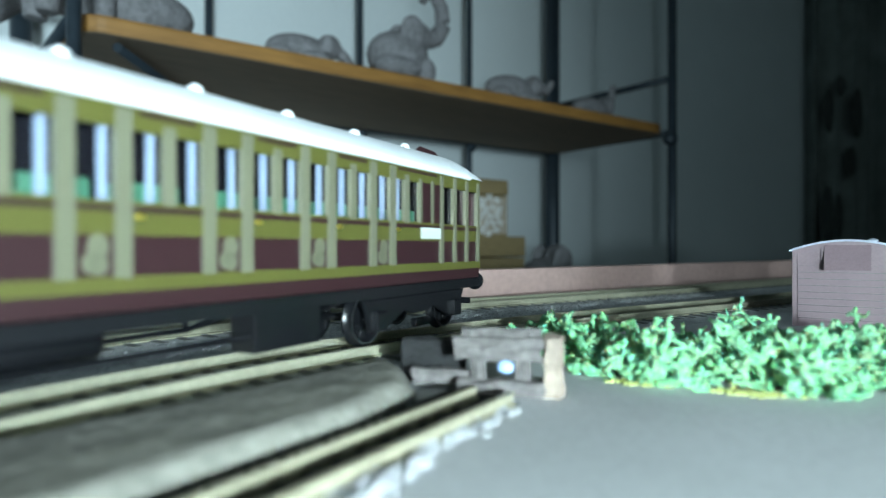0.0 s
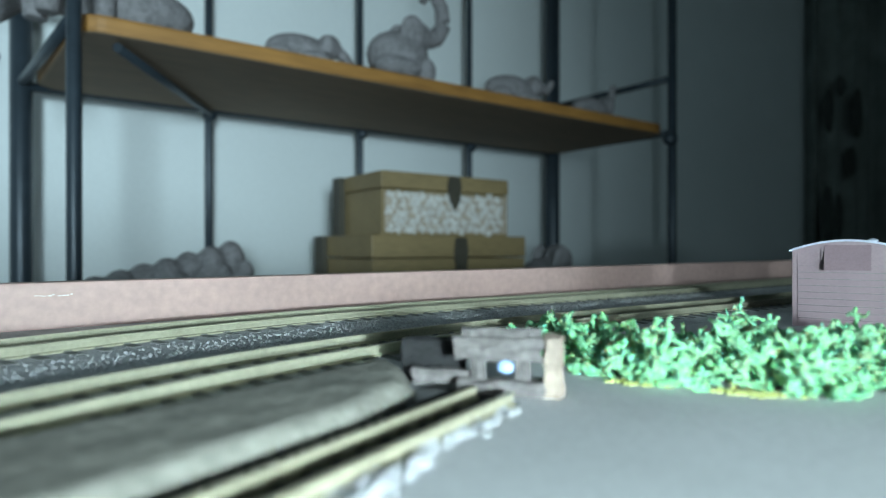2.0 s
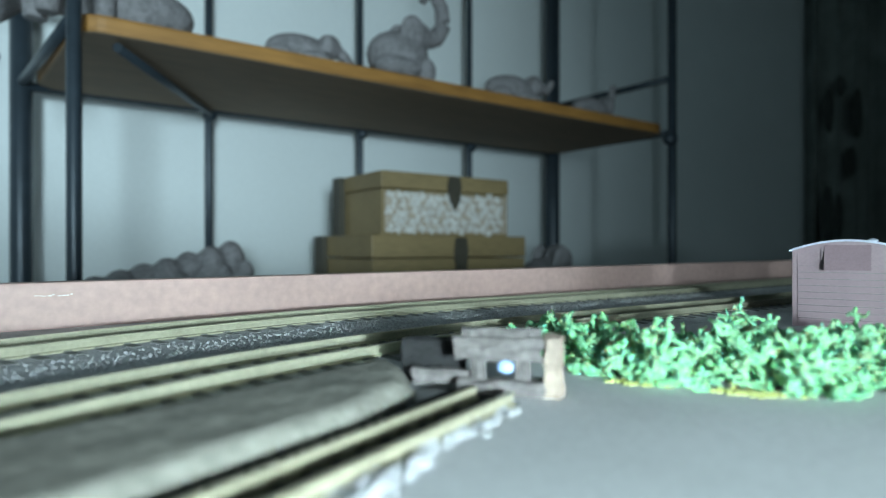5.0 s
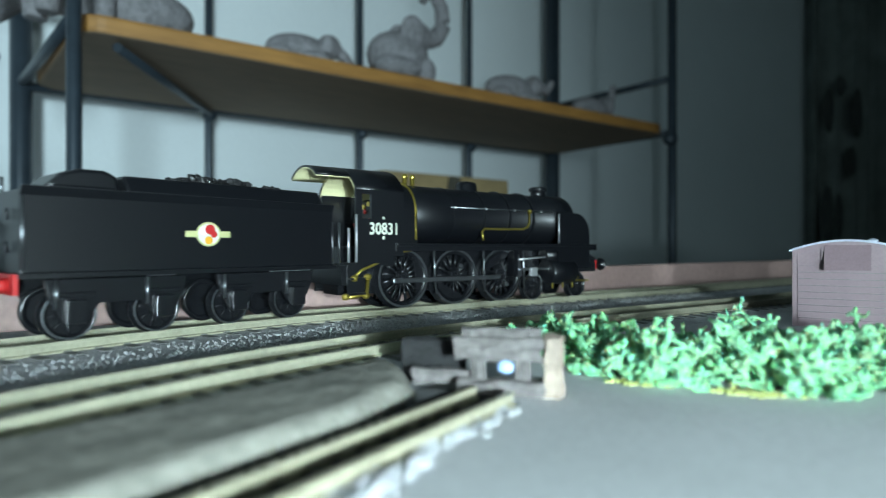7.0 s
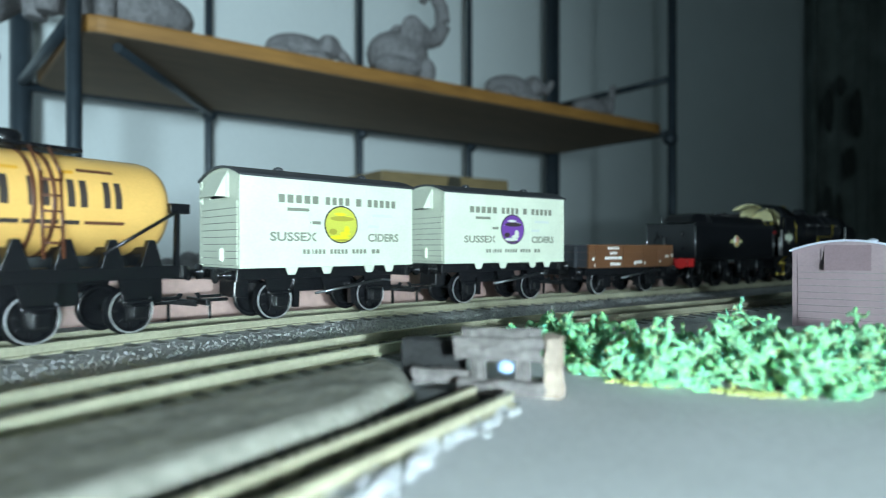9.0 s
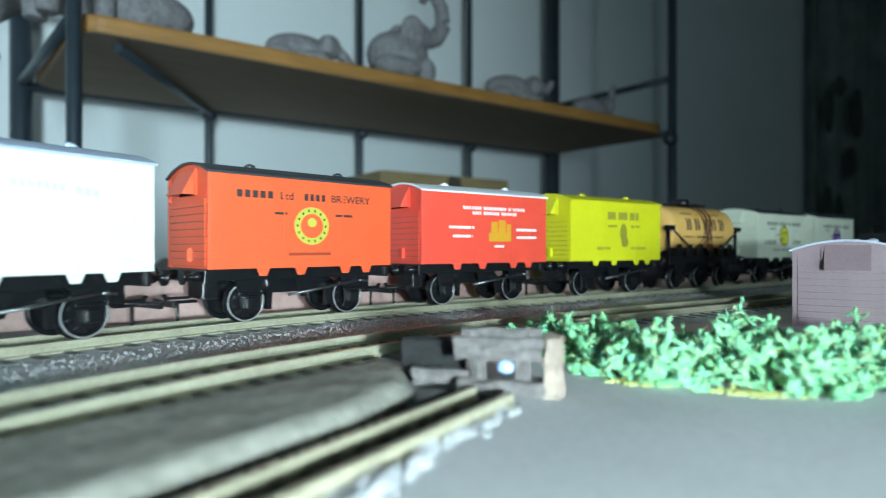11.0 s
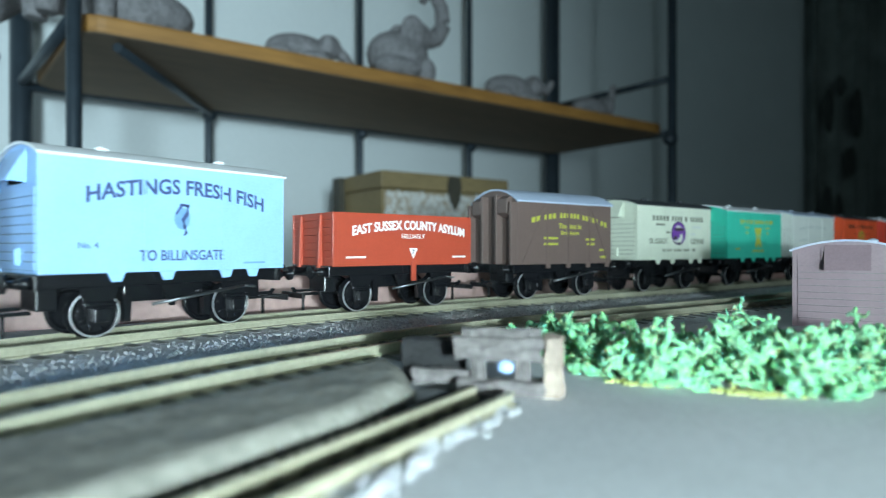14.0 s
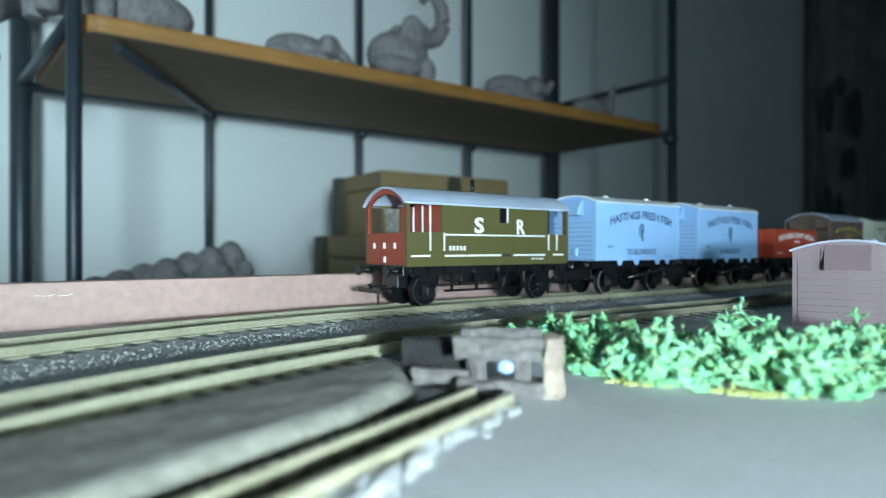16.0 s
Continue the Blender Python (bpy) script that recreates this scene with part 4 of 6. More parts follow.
def art_green(t):
    bars([(-20, -14), (-12.5, -3), (-1.5, 11), (12.5, 16), (17.5, 22)], 42.0, 2.4, P_LIME, t, SIDE)
    bars([(-14, -8), (12, 18)], 38.0, 0.9, P_LIME, t, SIDE)
    bars([(-13, -9), (13, 16.5)], 34.6, 0.9, P_LIME, t, SIDE)
    bars([(-25, -20)], 24.0, 1.0, P_LIME, t, SIDE)
    bars([(-4.5, 10.5)], 22.6, 1.5, P_LIME, t, SIDE)
    for x0, x1, z0, z1 in ((-1.6, 7.6, 36.2, 38.0), (-0.6, 6.6, 34.6, 36.2), (0.2, 5.8, 29.6, 34.6), (-0.4, 6.4, 26.8, 29.6), (-1.2, 1.8, 25.0, 27.0), (4.2, 7.4, 25.0, 27.0)):
        part("emblem", box(B(), x0, x1, SIDE - 0.08, SIDE, z0, z1), P_LIME, t)
    for x0, x1, z0, z1 in ((1.6, 2.4, 31, 33.6), (3.6, 4.4, 31, 33.6), (-0.6, 0.4, 25.6, 26.4), (5.4, 6.4, 25.6, 26.4)):
        part("emblem_detail", box(B(), x0, x1, SIDE - 0.14, SIDE - 0.08, z0, z1), P_GREEN, t)


def art_white(t):
    bars([(-24, -14), (-12, -2), (0, 12), (14, 20)], 40.5, 1.8, P_FAINT, t, SIDE, 2.2)
    bars([(-24, -12)], 30.5, 1.4, P_FAINT, t, SIDE)
    bars([(-24, -21)], 22, 0.9, P_FAINT, t, SIDE)


def art_orange(t):
    bars([(-26, -13.2)], 42.4, 2.4, P_BLACKINK, t, SIDE)
    words("Ltd", 4.6, 2.5, P_BLACKINK, t, (-8.6, SIDE, 42.4), bold=0.012)
    bars([(-2.6, 6.2)], 42.4, 2.4, P_BLACKINK, t, SIDE)
    words("BREWERY", 16.5, 2.5, P_BLACKINK, t, (16.6, SIDE, 42.4), bold=0.012)
    bars([(-13, -8.5)], 36.4, 0.8, P_BLACKINK, t, SIDE)
    bars([(10, 17)], 36.4, 0.8, P_BLACKINK, t, SIDE)
    bars([(-8, 8)], 22.6, 1.0, P_RUST, t, SIDE)
    disc(t, 0.6, 32.4, 6.6, P_LIME)
    disc(t, 0.6, 32.4, 4.3, P_ORANGE, SIDE - 0.1)
    disc(t, 0.6, 33.6, 1.6, P_LIME, SIDE - 0.2, 0.06, "emblem_detail")
    for k in range(14):
        a = 2 * math.pi * k / 14
        disc(t, 0.6 + 5.4 * math.cos(a), 32.4 + 5.4 * math.sin(a), 0.5, P_BLACKINK, SIDE - 0.1, 0.05, "emblem_detail", "", 0.7, 8)


def art_red(t):
    bars([(-14, -4), (-3, 10), (11, 21)], 42.2, 1.4, P_WHITEINK, t, SIDE)
    bars([(-9, -4), (-3, 6), (7, 16)], 40.0, 1.4, P_WHITEINK, t, SIDE)
    for x0, x1, z in ((-21, -8, 33.6), (-19, -9, 29.8), (16, 28, 33), (16, 28, 29.5)):
        bars([(x0, x1)], z, 1.1, P_WHITEINK, t, SIDE)
    bars([(3, 8.5)], 25.4, 1.0, P_WHITEINK, t, SIDE)
    for x0, x1, z0, z1 in ((0, 13, 27.6, 31.5), (1.4, 5, 31.5, 36.4), (5.6, 9.6, 31.5, 37.2), (10.2, 12.6, 31.5, 35.4)):
        part("emblem", box(B(), x0, x1, SIDE - 0.08, SIDE, z0, z1), P_AMBER, t)


def art_yellow(t):
    bars([(-8, -2), (0, 7), (9, 16)], 41.6, 4.0, P_MUSTARD, t, SIDE)
    bars([(-8, -1), (10, 17)], 36.2, 1.2, P_MUSTARD, t, SIDE)
    bars([(-16, -6), (10, 22)], 24.5, 1.6, P_MUSTARD, t, SIDE)
    disc(t, 4, 32.5, 5.2, P_MUSTARD, sx=0.5)
    disc(t, 5, 28.0, 3.0, P_MUSTARD, sx=0.9)


def seahorse(t, x):
    pts = [(x - 2.2, SIDE - 0.2, 34.6), (x - 0.6, SIDE - 0.2, 37.4), (x + 1.2, SIDE - 0.2, 37.2), (x + 1.0, SIDE - 0.2, 34.8), (x - 0.2, SIDE - 0.2, 33.0), (x + 0.2, SIDE - 0.2, 31.0), (x + 0.7, SIDE - 0.2, 29.2), (x + 0.1, SIDE - 0.2, 28.4)]
    part("emblem", tube(B(), pts, [0.25, 0.5, 0.6, 0.6, 0.55, 0.5, 0.4, 0.25], 8), P_NAVY, t, "navy seahorse emblem")
    disc(t, x - 0.4, 33.4, 3.2, P_FAINT_BLUE, SIDE, 0.05, "emblem_ground", "", 0.7)


P_FAINT_BLUE = paint("grey_blue_ink", (0.15, 0.30, 0.52), 0.6)


def art_fish(t):
    words("HASTINGS FRESH FISH", 51, 4.3, P_NAVY, t, (1.5, SIDE, 42.6), arch=3.6, bold=0.024)
    words("TO BILLINSGATE", 24.5, 3.0, P_NAVY, t, (1.2, SIDE, 22.6), bold=0.014)
    words("No. 4", 4.6, 1.5, P_NAVY, t, (-23.5, SIDE, 25.4), bold=0.01)
    bars([(20, 27.5)], 20.0, 0.6, P_FAINT_BLUE, t, SIDE)
    seahorse(t, 1.0)


def art_brown(t):
    bars([(-23, -17), (-15, -7), (-5, 8.5), (10, 21.5), (23, 28)], 40.6, 2.4, P_LIME, t, SIDE, 4.4)
    words("The Best in", 15.0, 2.5, P_LIME, t, (2.0, SIDE, 35.4), bold=0.02)
    words("Brighton", 12.0, 2.5, P_LIME, t, (2.0, SIDE, 31.8), bold=0.02)
    for x0, x1, z in ((-15, -6, 29.4), (-15, -6, 26.6), (12.5, 19.0, 29.0), (13.4, 19.0, 26.6), (22.6, 27.0, 23.6), (23.0, 27.6, 20.0)):
        bars([(x0, x1)], z, 1.0, P_LIME, t, SIDE)


box_van("cream white box van with purple round cider emblem", -167.9, P_CREAM, P_ROOFBLK, cider(P_PURPLE))
box_van("jade green box van with yellow castle emblem", -80.0, P_GREEN, P_ROOFWHT, art_green)
box_van("plain white box van with faint grey lettering", 6.0, P_WHITE, P_ROOFBLU, art_white)
box_van("orange-red box van with yellow ring emblem", 94.0, P_ORANGE, P_ROOFBLK, art_orange)
box_van("vermilion box van with white lettering and amber emblem", 179.5, P_RED, P_ROOFWHT, art_red)
box_van("lemon yellow box van with mustard lettering", 264.5, P_YELLOW, P_YELLOW, art_yellow)
box_van("cream white box van with yellow-green round cider emblem", 438.3, P_CREAM, P_ROOFBLK, cider(P_LIME))
box_van("cream white box van with purple cider emblem behind an open wagon", 524.9, P_CREAM, P_ROOFBLK, cider(P_PURPLE))
for s in (-433.0, -520.1):
    box_van("sky blue box van lettered for fresh fish", s, P_SKY, P_ROOFWHT, art_fish)

# brown van: steel ends with two deep uprights, pale blue roof
t = thing("box_van", "dark brown box van with pale blue roof and ribbed ends", "goods van", group="box vans of the goods train")
prof = [(-16, 16.9), (16, 16.9), (16, 47)] + [(y, z) for y, z in arc(15.9, 47, 52.4)][::-1] + [(-16, 47)]
part("body", prism(B(), prof, "x", -31, 31), P_BROWN, t, bevel=0.3)
part("roof", prism(B(), arc(16.9, 46.9, 53.2) + arc(16.7, 46.2, 52.4)[::-1], "x", -31.8, 31.8), P_ROOFBLU, t)
for y in (-5, 5, -15, 15):
    part("end_upright", box(B(), -34.6, -30.8, y - 0.7, y + 0.7, 17, 49.6 if abs(y) < 10 else 46), P_BROWN, t, bevel=0.2)
for y in (-9.4, 9.4):
    for x, e in ((-31.0, -1), (31.0, 1)):
        part("end_hood", prism(B(), [(x, 49.6), (x + e * 3.4, 47.6), (x + e * 3.4, 41.0), (x, 38.6)], "y", y - 3.2, y + 3.2), P_BROWN, t, bevel=0.3)
for x0, x1 in ((-13.2, -28.0), (16.2, 28.8)):
    part("diagonal_brace", prism(B(), [(x0 - 0.5, 46.2), (x0 + 0.5, 46.2), (x1 + 0.5, 17.4), (x1 - 0.5, 17.4)], "y", -16.5, -15.9), P_BROWN, t)
for x in (-12.4, 0.8, 14.4, 28.0):
    part("door_stop", box(B(), x - 1.2, x + 1.2, -16.4, -15.6, 14.9, 17.1), P_BROWN, t)
for x in (-13.0, 1.0, 15.4):
    part("door_edge", box(B(), x - 0.4, x + 0.4, -16.45, -15.9, 17.4, 46), P_BROWN, t)
running_gear(t, 62.0, (-19.0, 19.0), -254.0, 16.9)
art_brown(t)
FLEET.append((t, -254.0, 38.0, 0.0, 1))

# ---- open wagons ----
def open_wagon(name, label, s, L, z0, z1, paint_m, end_m, rows):
    t = thing(name, label, "open wagon", group="open wagons of the goods train")
    H = (z1 - z0) / rows
    for y in (-1, 1):
        if rows > 3:
            part("side_panel", box(B(), -L / 2, L / 2, y * 15.4 - 0.6, y * 15.4 + 0.6, z0, z1), paint_m, t, bevel=0.15)
            continue
        for k in range(rows):
            part("side_plank", box(B(), -L / 2, L / 2, y * 15.4 - 0.6, y * 15.4 + 0.6, z0 + k * H + 0.012, z0 + (k + 1) * H - 0.012), paint_m, t, bevel=0.03)
    for e in (-1, 1):
        for k in range(rows):
            part("end_plank", box(B(), e * (L / 2 - 0.7) - 0.55, e * (L / 2 - 0.7) + 0.55, -14.7, 14.7, z0 + k * H + 0.06, z0 + (k + 1) * H - 0.06), end_m, t, bevel=0.08)
        for y in (-7.5, 7.5):
            part("end_upright", prism(B(), [(e * L / 2, z0 - 1), (e * (L / 2 + 1.8), z0 - 1), (e * (L / 2 + 1.0), z1 - 1.0), (e * L / 2, z1 - 1.0)], "y", y - 0.8, y + 0.8), end_m, t, bevel=0.15)
    part("floor_board", box(B(), -L / 2 + 0.4, L / 2 - 0.4, -14.8, 14.8, z0 - 0.4, z0 + 0.7), paint_m, t)
    return t


t = open_wagon("open_wagon", "brick red open wagon with white arched lettering", -344.5, 64.5, 18.2, 38.0, P_ASYLUM, P_ASYEND, 7)
running_gear(t, 64.5, (-18.5, 18.5), -344.5, 18.2)
words("EAST SUSSEX COUNTY ASYLUM", 53, 3.6, P_WHITEINK, t, (2.0, SIDE, 33.8), arch=2.6, bold=0.03)
words("HELLINGLY", 11, 1.7, P_WHITEINK, t, (2.5, SIDE, 29.4), bold=0.01)
part("tare_mark", prism(B(), [(0.4, 24.6), (4.4, 24.6), (2.4, 20.4)], "y", SIDE, SIDE - 0.08), P_WHITEINK, t)
words("7", 1.2, 1.7, P_BLACKINK, t, (2.4, SIDE - 0.1, 23.2), bold=0.02)
bars([(-27, -19)], 21.2, 0.7, P_WHITEINK, t, SIDE)
bars([(22, 29)], 21.0, 0.7, P_WHITEINK, t, SIDE)
part("door_stop", box(B(), 1.2, 3.4, -16.7, -15.9, 11.5, 19.5), P_ASYLUM, t, bevel=0.2)
for x in (-31.4, 31.4):
    part("strap", box(B(), x - 0.5, x + 0.5, -16.2, -15.9, 18.4, 37.6), P_ASYLUM, t)
FLEET.append((t, -344.5, 37.0, 0.0, 1))

t = open_wagon("open_wagon", "low bauxite brown three-plank open wagon with white markings", 610.4, 68.0, 14.6, 26.4, P_LEATHER, P_ROOFBLK, 3)
running_gear(t, 68.0, (-19.2, 19.2), 610.4, 14.6)
for x, z, w in ((-16, 24.6, 9), (-16, 21.9, 5.5), (-16, 19.4, 13), (-14.5, 16.2, 8), (4, 17, 6), (29, 20, 5)):
    bars([(x - w / 2, x + w / 2)], z, 1.5, P_WHITEINK, t, SIDE)
for x, z in ((-31, 19.0), (-29.5, 15.6), (1, 16.4), (9, 16.6), (22, 17.0), (33, 20.4)):
    disc(t, x, z, 0.9, P_WHITEINK, n=10)
for x in (-29, -8, 8, 21, 31):
    part("strap", box(B(), x - 0.5, x + 0.5, -16.3, -15.9, 14.6, 26.2), P_LEATHER, t)
FLEET.append((t, 610.4, 38.4, 0.0, 1))

# ---- six-wheeled tank wagon ----
S_TANK = 347.5
t = thing("tank_wagon", "amber yellow six-wheeled tank wagon with black straps", "tank wagon")
bm = lathe(B(), [(-34.5, 4), (-34.2, 9), (-33.2, 12.2), (-31.2, 13.6), (-29, 14.0), (29, 14.0), (31.2, 13.6), (33.2, 12.2), (34.2, 9), (34.5, 4)], "x", (0, 0, 36.4), 48)
part("barrel", bm, P_TANK, t)
running_gear(t, 74.0, (-24.0, 0.0, 24.0), S_TANK, 19.6, lever=False)
for x in (-27, -16.5, -5.5, 5.5, 16.5, 27):
    prof = [(x - 3.2, 19.2), (x + 3.2, 19.2), (x + 0.9, 27.0), (x - 0.9, 27.0)]
    for y in (-13.4, 13.4):
        part("saddle", prism(B(), prof, "y", y - 1.0, y + 1.0), P_FRAME, t, bevel=0.2)
    part("cradle", box(B(), x - 1.2, x + 1.2, -12.5, 12.5, 19.2, 25.0), P_FRAME, t)
for x in (-1.6, 2.8):
    ring = [(14.25 * math.cos(a), 36.4 + 14.25 * math.sin(a)) for a in [2 * math.pi * i / 40 for i in range(40)]]
    bm = B()
    prism(bm, ring, "x", x - 0.5, x + 0.5, 0, True)
    part("strap", bm, P_STRAP, t, "dark brown strap")
bm = B()
for x in (-1.6, 2.8):
    rod(bm, (x + 1.6, -15.0, 22), (x + 1.4, -13.6, 44), 0.45, 6)
    rod(bm, (x + 1.4, -13.6, 44), (x + 1.2, -8, 51), 0.45, 6)
for z in (26, 30, 34, 38, 42):
    rod(bm, (-0.2, -15.0 + (z - 22) * 0.05, z), (4.3, -15.0 + (z - 22) * 0.05, z), 0.35, 6)
part("ladder", bm, P_STRAP, t, "thin dark brown ladder")
part("walkway", box(B(), -19, 13, -5.5, 5.5, 51.2, 52.2), P_FRAME, t, bevel=0.15)
part("filler_lid", lathe(B(), [(50, 4), (54.4, 4), (55.4, 3.2)], "z", (-3, 0, 0), 20), P_FRAME, t)
for x0, x1, e in ((-35.0, -14, -1), (35.0, 14, 1)):
    part("stay", rod(B(), (x0, -14.2, 36), (x1, -14.4, 23), 0.55, 6), P_FRAME, t)
    part("end_stay", prism(B(), [(e * 36.0, 19), (e * 34.8, 19), (e * 35.2, 36), (e * 36.2, 36)], "y", -13, -11.4), P_FRAME, t)
    part("end_pad", box(B(), e * 35.4 - 3.0, e * 35.4 + 3.0, -14.6, -11.4, 35, 38), P_FRAME, t, bevel=0.3)


def curved_bars(t, spans, z, h, material):
    """Plain writing bars laid on the barrel's flank."""
    for x0, x1 in spans:
        bm = B()
        a0, a1 = math.asin((z - h / 2 - 36.4) / 14.06), math.asin((z + h / 2 - 36.4) / 14.06)
        pts = [(-14.06 * math.cos(a0 + (a1 - a0) * i / 4), 36.4 + 14.06 * math.sin(a0 + (a1 - a0) * i / 4)) for i in range(5)]
        inner = [(y + 0.5, z_) for y, z_ in pts]
        prism(bm, pts + inner[::-1], "x", x0, x1)
        part("lettering_bar", bm, material, t)


curved_bars(t, [(-20 + 8.6 * k + d, -18.3 + 8.6 * k + d) for k in range(5) for d in (0.0, 2.9)], 39.0, 7.2, P_BLACKINK)
curved_bars(t, [(-22, -11), (9, 18)], 45.4, 0.9, P_STRAP)
curved_bars(t, [(-22, -11), (10, 20)], 31.4, 0.9, P_STRAP)
curved_bars(t, [(-8.5, -4.5), (-3.8, 4.0), (5.0, 8.8)], 31.4, 1.1, P_BLACKINK)
curved_bars(t, [(-9, -4), (4.4, 8)], 44.6, 0.9, P_AMBER)
FLEET.append((t, S_TANK, 46.0, 0.0, 1))

# ---- brake van with open verandas ----
S_BRAKE = -619.2
t = thing("brake_van", "olive brown goods brake van with red open veranda end", "brake van")
Lb, f0, ev = 90.0, 17.6, 43.6
# side walls: cabin between verandas, low doors at both ends
CX0, CX1 = -28.0, 31.0
for y in (-1, 1):
    yy = y * 15.4
    for x0, x1, z0, z1, nm in ((CX0, 4.0 - 1.6, f0, ev, "side_panel"), (4.0 + 3.2, CX1, f0, ev, "side_panel"), (4.0 - 1.6, 4.0 + 3.2, f0, 36.0, "side_panel"), (4.0 - 1.6, 4.0 + 3.2, 43.2, ev, "side_panel"),
                               (-Lb / 2, CX0, f0, 31.2, "veranda_door"), (CX1, Lb / 2, f0, 31.2, "veranda_door"), (-Lb / 2, CX0, 42.8, ev, "cant_rail"), (CX1, Lb / 2, 42.8, ev, "cant_rail")):
        part(nm, box(B(), x0, x1, yy - 0.6, yy + 0.6, z0, z1), P_OLIVE, t)
    part("window", box(B(), 4.0 - 1.6, 4.0 + 3.2, yy - 0.2, yy + 0.2, 36.0, 43.2), P_UNLIT, t, "sliding window painted near black for an unlit cabin")
    part("window_edge", box(B(), 4.0 + 2.7, 4.0 + 3.3, yy - 0.75, yy + 0.75, 36.0, 43.2), P_WHITEINK, t, "white window edge")
    for x in (-Lb / 2 + 0.6, CX0 + 0.3, CX1 - 0.3, Lb / 2 - 0.6):
        part("corner_post", box(B(), x - 0.7, x + 0.7, yy - 0.75, yy + 0.75, f0, ev), P_OLIVE, t)
for e, x in ((-1, CX0), (1, CX1)):
    for y0, y1 in ((-14.8, -4), (4, 14.8)):
        part("bulkhead", box(B(), x - 0.5, x + 0.5, y0, y1, f0, ev - 0.4), P_RUST, t, "red oxide cabin end")
    part("cabin_door", box(B(), x - 0.3, x + 0.3, -4, 4, f0, ev + 4), P_RUST, t)
    xe = e * (Lb / 2 - 0.5)
    part("end_panel", box(B(), xe - 0.6, xe + 0.6, -14.8, 14.8, f0, 31.0), P_RUST, t, "red oxide lower end panel", bevel=0.2)
    ar = arc(15.6, ev - 0.4, ev + 6.4)
    inner = arc(13.6, ev - 1.2, ev + 3.9)
    part("end_arch", prism(B(), ar + inner[::-1], "x", xe - 0.6, xe + 0.6), P_RUST, t)
    for y in (-14.6, 14.6):
        part("end_post", box(B(), xe - 0.6, xe + 0.6, y - 0.9, y + 0.9, 30.8, ev), P_RUST, t)
    for y in (-8, 0, 8):
        part("lamp_iron", box(B(), xe + e * 0.6, xe + e * 1.5, y - 0.32, y + 0.32, 24.4, 26.8), P_WHITEINK, t, "white lamp iron", bevel=0.2)
    part("lamp_iron", box(B(), xe + e * 0.6, xe + e * 1.3, -0.4, 0.4, 18.6, 21), P_WHITEINK, t)
    for y in (-9, -3.4, 3.4):
        part("handrail", rod(B(), (x + e * 1.2, y, 31), (x + e * 1.2, y, 43), 0.4, 6), P_WHITEINK, t, "white handrail")
part("roof", prism(B(), arc(16.6, ev - 0.2, ev + 7.0) + arc(16.3, ev - 0.9, ev + 6.2)[::-1], "x", -Lb / 2 - 1.4, Lb / 2 + 1.2), P_ROOFBLU, t)
part("chimney", lathe(B(), [(48.5, 0.9), (56.5, 0.9)], "z", (-1.5, -2, 0), 10), P_FRAME, t)
part("chimney_base", lathe(B(), [(49.4, 1.6), (50.6, 1.4)], "z", (-1.5, -2, 0), 12), P_ROOFBLU, t)
part("floor_board", box(B(), -Lb / 2, Lb / 2, -15, 15, f0 - 0.6, f0 + 0.4), P_OLIVE, t)
words("S", 5.0, 6.7, P_WHITEINK, t, (-9.1, SIDE + 0.02, 34.6), bold=0.03)
words("R", 5.0, 6.5, P_WHITEINK, t, (14.8, SIDE + 0.02, 34.4), bold=0.03)
for x0, x1, z, h in ((CX0 + 1, CX1 - 1, 30.3, 0.65), (CX0 + 1, 3, 21.4, 0.8), (10, CX1 - 1, 21.4, 0.8), (-43, -34, 21.4, 0.8), (-25, -16, 24.6, 1.9), (35, 42, 21.4, 0.8)):
    bars([(x0, x1)], z, h, P_WHITEINK, t, SIDE + 0.02, name="white_line")
bars([(21, 23), (24, 25.5), (26.4, 28.4)], 19.6, 0.7, P_WHITEINK, t, SIDE + 0.02)
part("vent_slot", box(B(), 4, 8.6, SIDE - 0.06, SIDE + 0.02, 20.8, 22.0), P_BLACKINK, t)
for x in (-34.6, CX0 + 0.2, CX1 + 0.4, 36.6):
    part("handrail", rod(B(), (x, -16.8, 23.5), (x, -16.8, 31.2), 0.42, 6), P_WHITEINK, t, "white handrail")
for x in (-16, 10, 21):
    part("side_rib", box(B(), x - 0.2, x + 0.2, -16.15, -15.9, f0 + 0.4, 28), P_OLIVE, t)
running_gear(t, Lb, (-32.0, 32.0), S_BRAKE, f0, DARK_WHEEL, lever=False)
for y in (-15.2, 15.2):
    part("footboard", box(B(), -26, 26, y - 1.2, y + 1.2, 6.2, 7.0), P_FRAME, t)
    for x in (-22, -9, 4, 17):
        part("footboard_hanger", box(B(), x - 0.5, x + 0.5, y * 0.93 - 0.5, y * 0.93 + 0.5, 6.6, f0 - 1), P_FRAME, t)
    for x in range(-40, 44, 8):
        part("spring_hanger", prism(B(), [(x - 1.8, f0 - 0.6), (x + 1.8, f0 - 0.6), (x + 1.1, f0 - 4.4), (x - 1.1, f0 - 4.4)], "y", y * 0.93 - 0.4, y * 0.93 + 0.4), P_FRAME, t)
FLEET.append((t, S_BRAKE, 64.0, 0.0, 1))

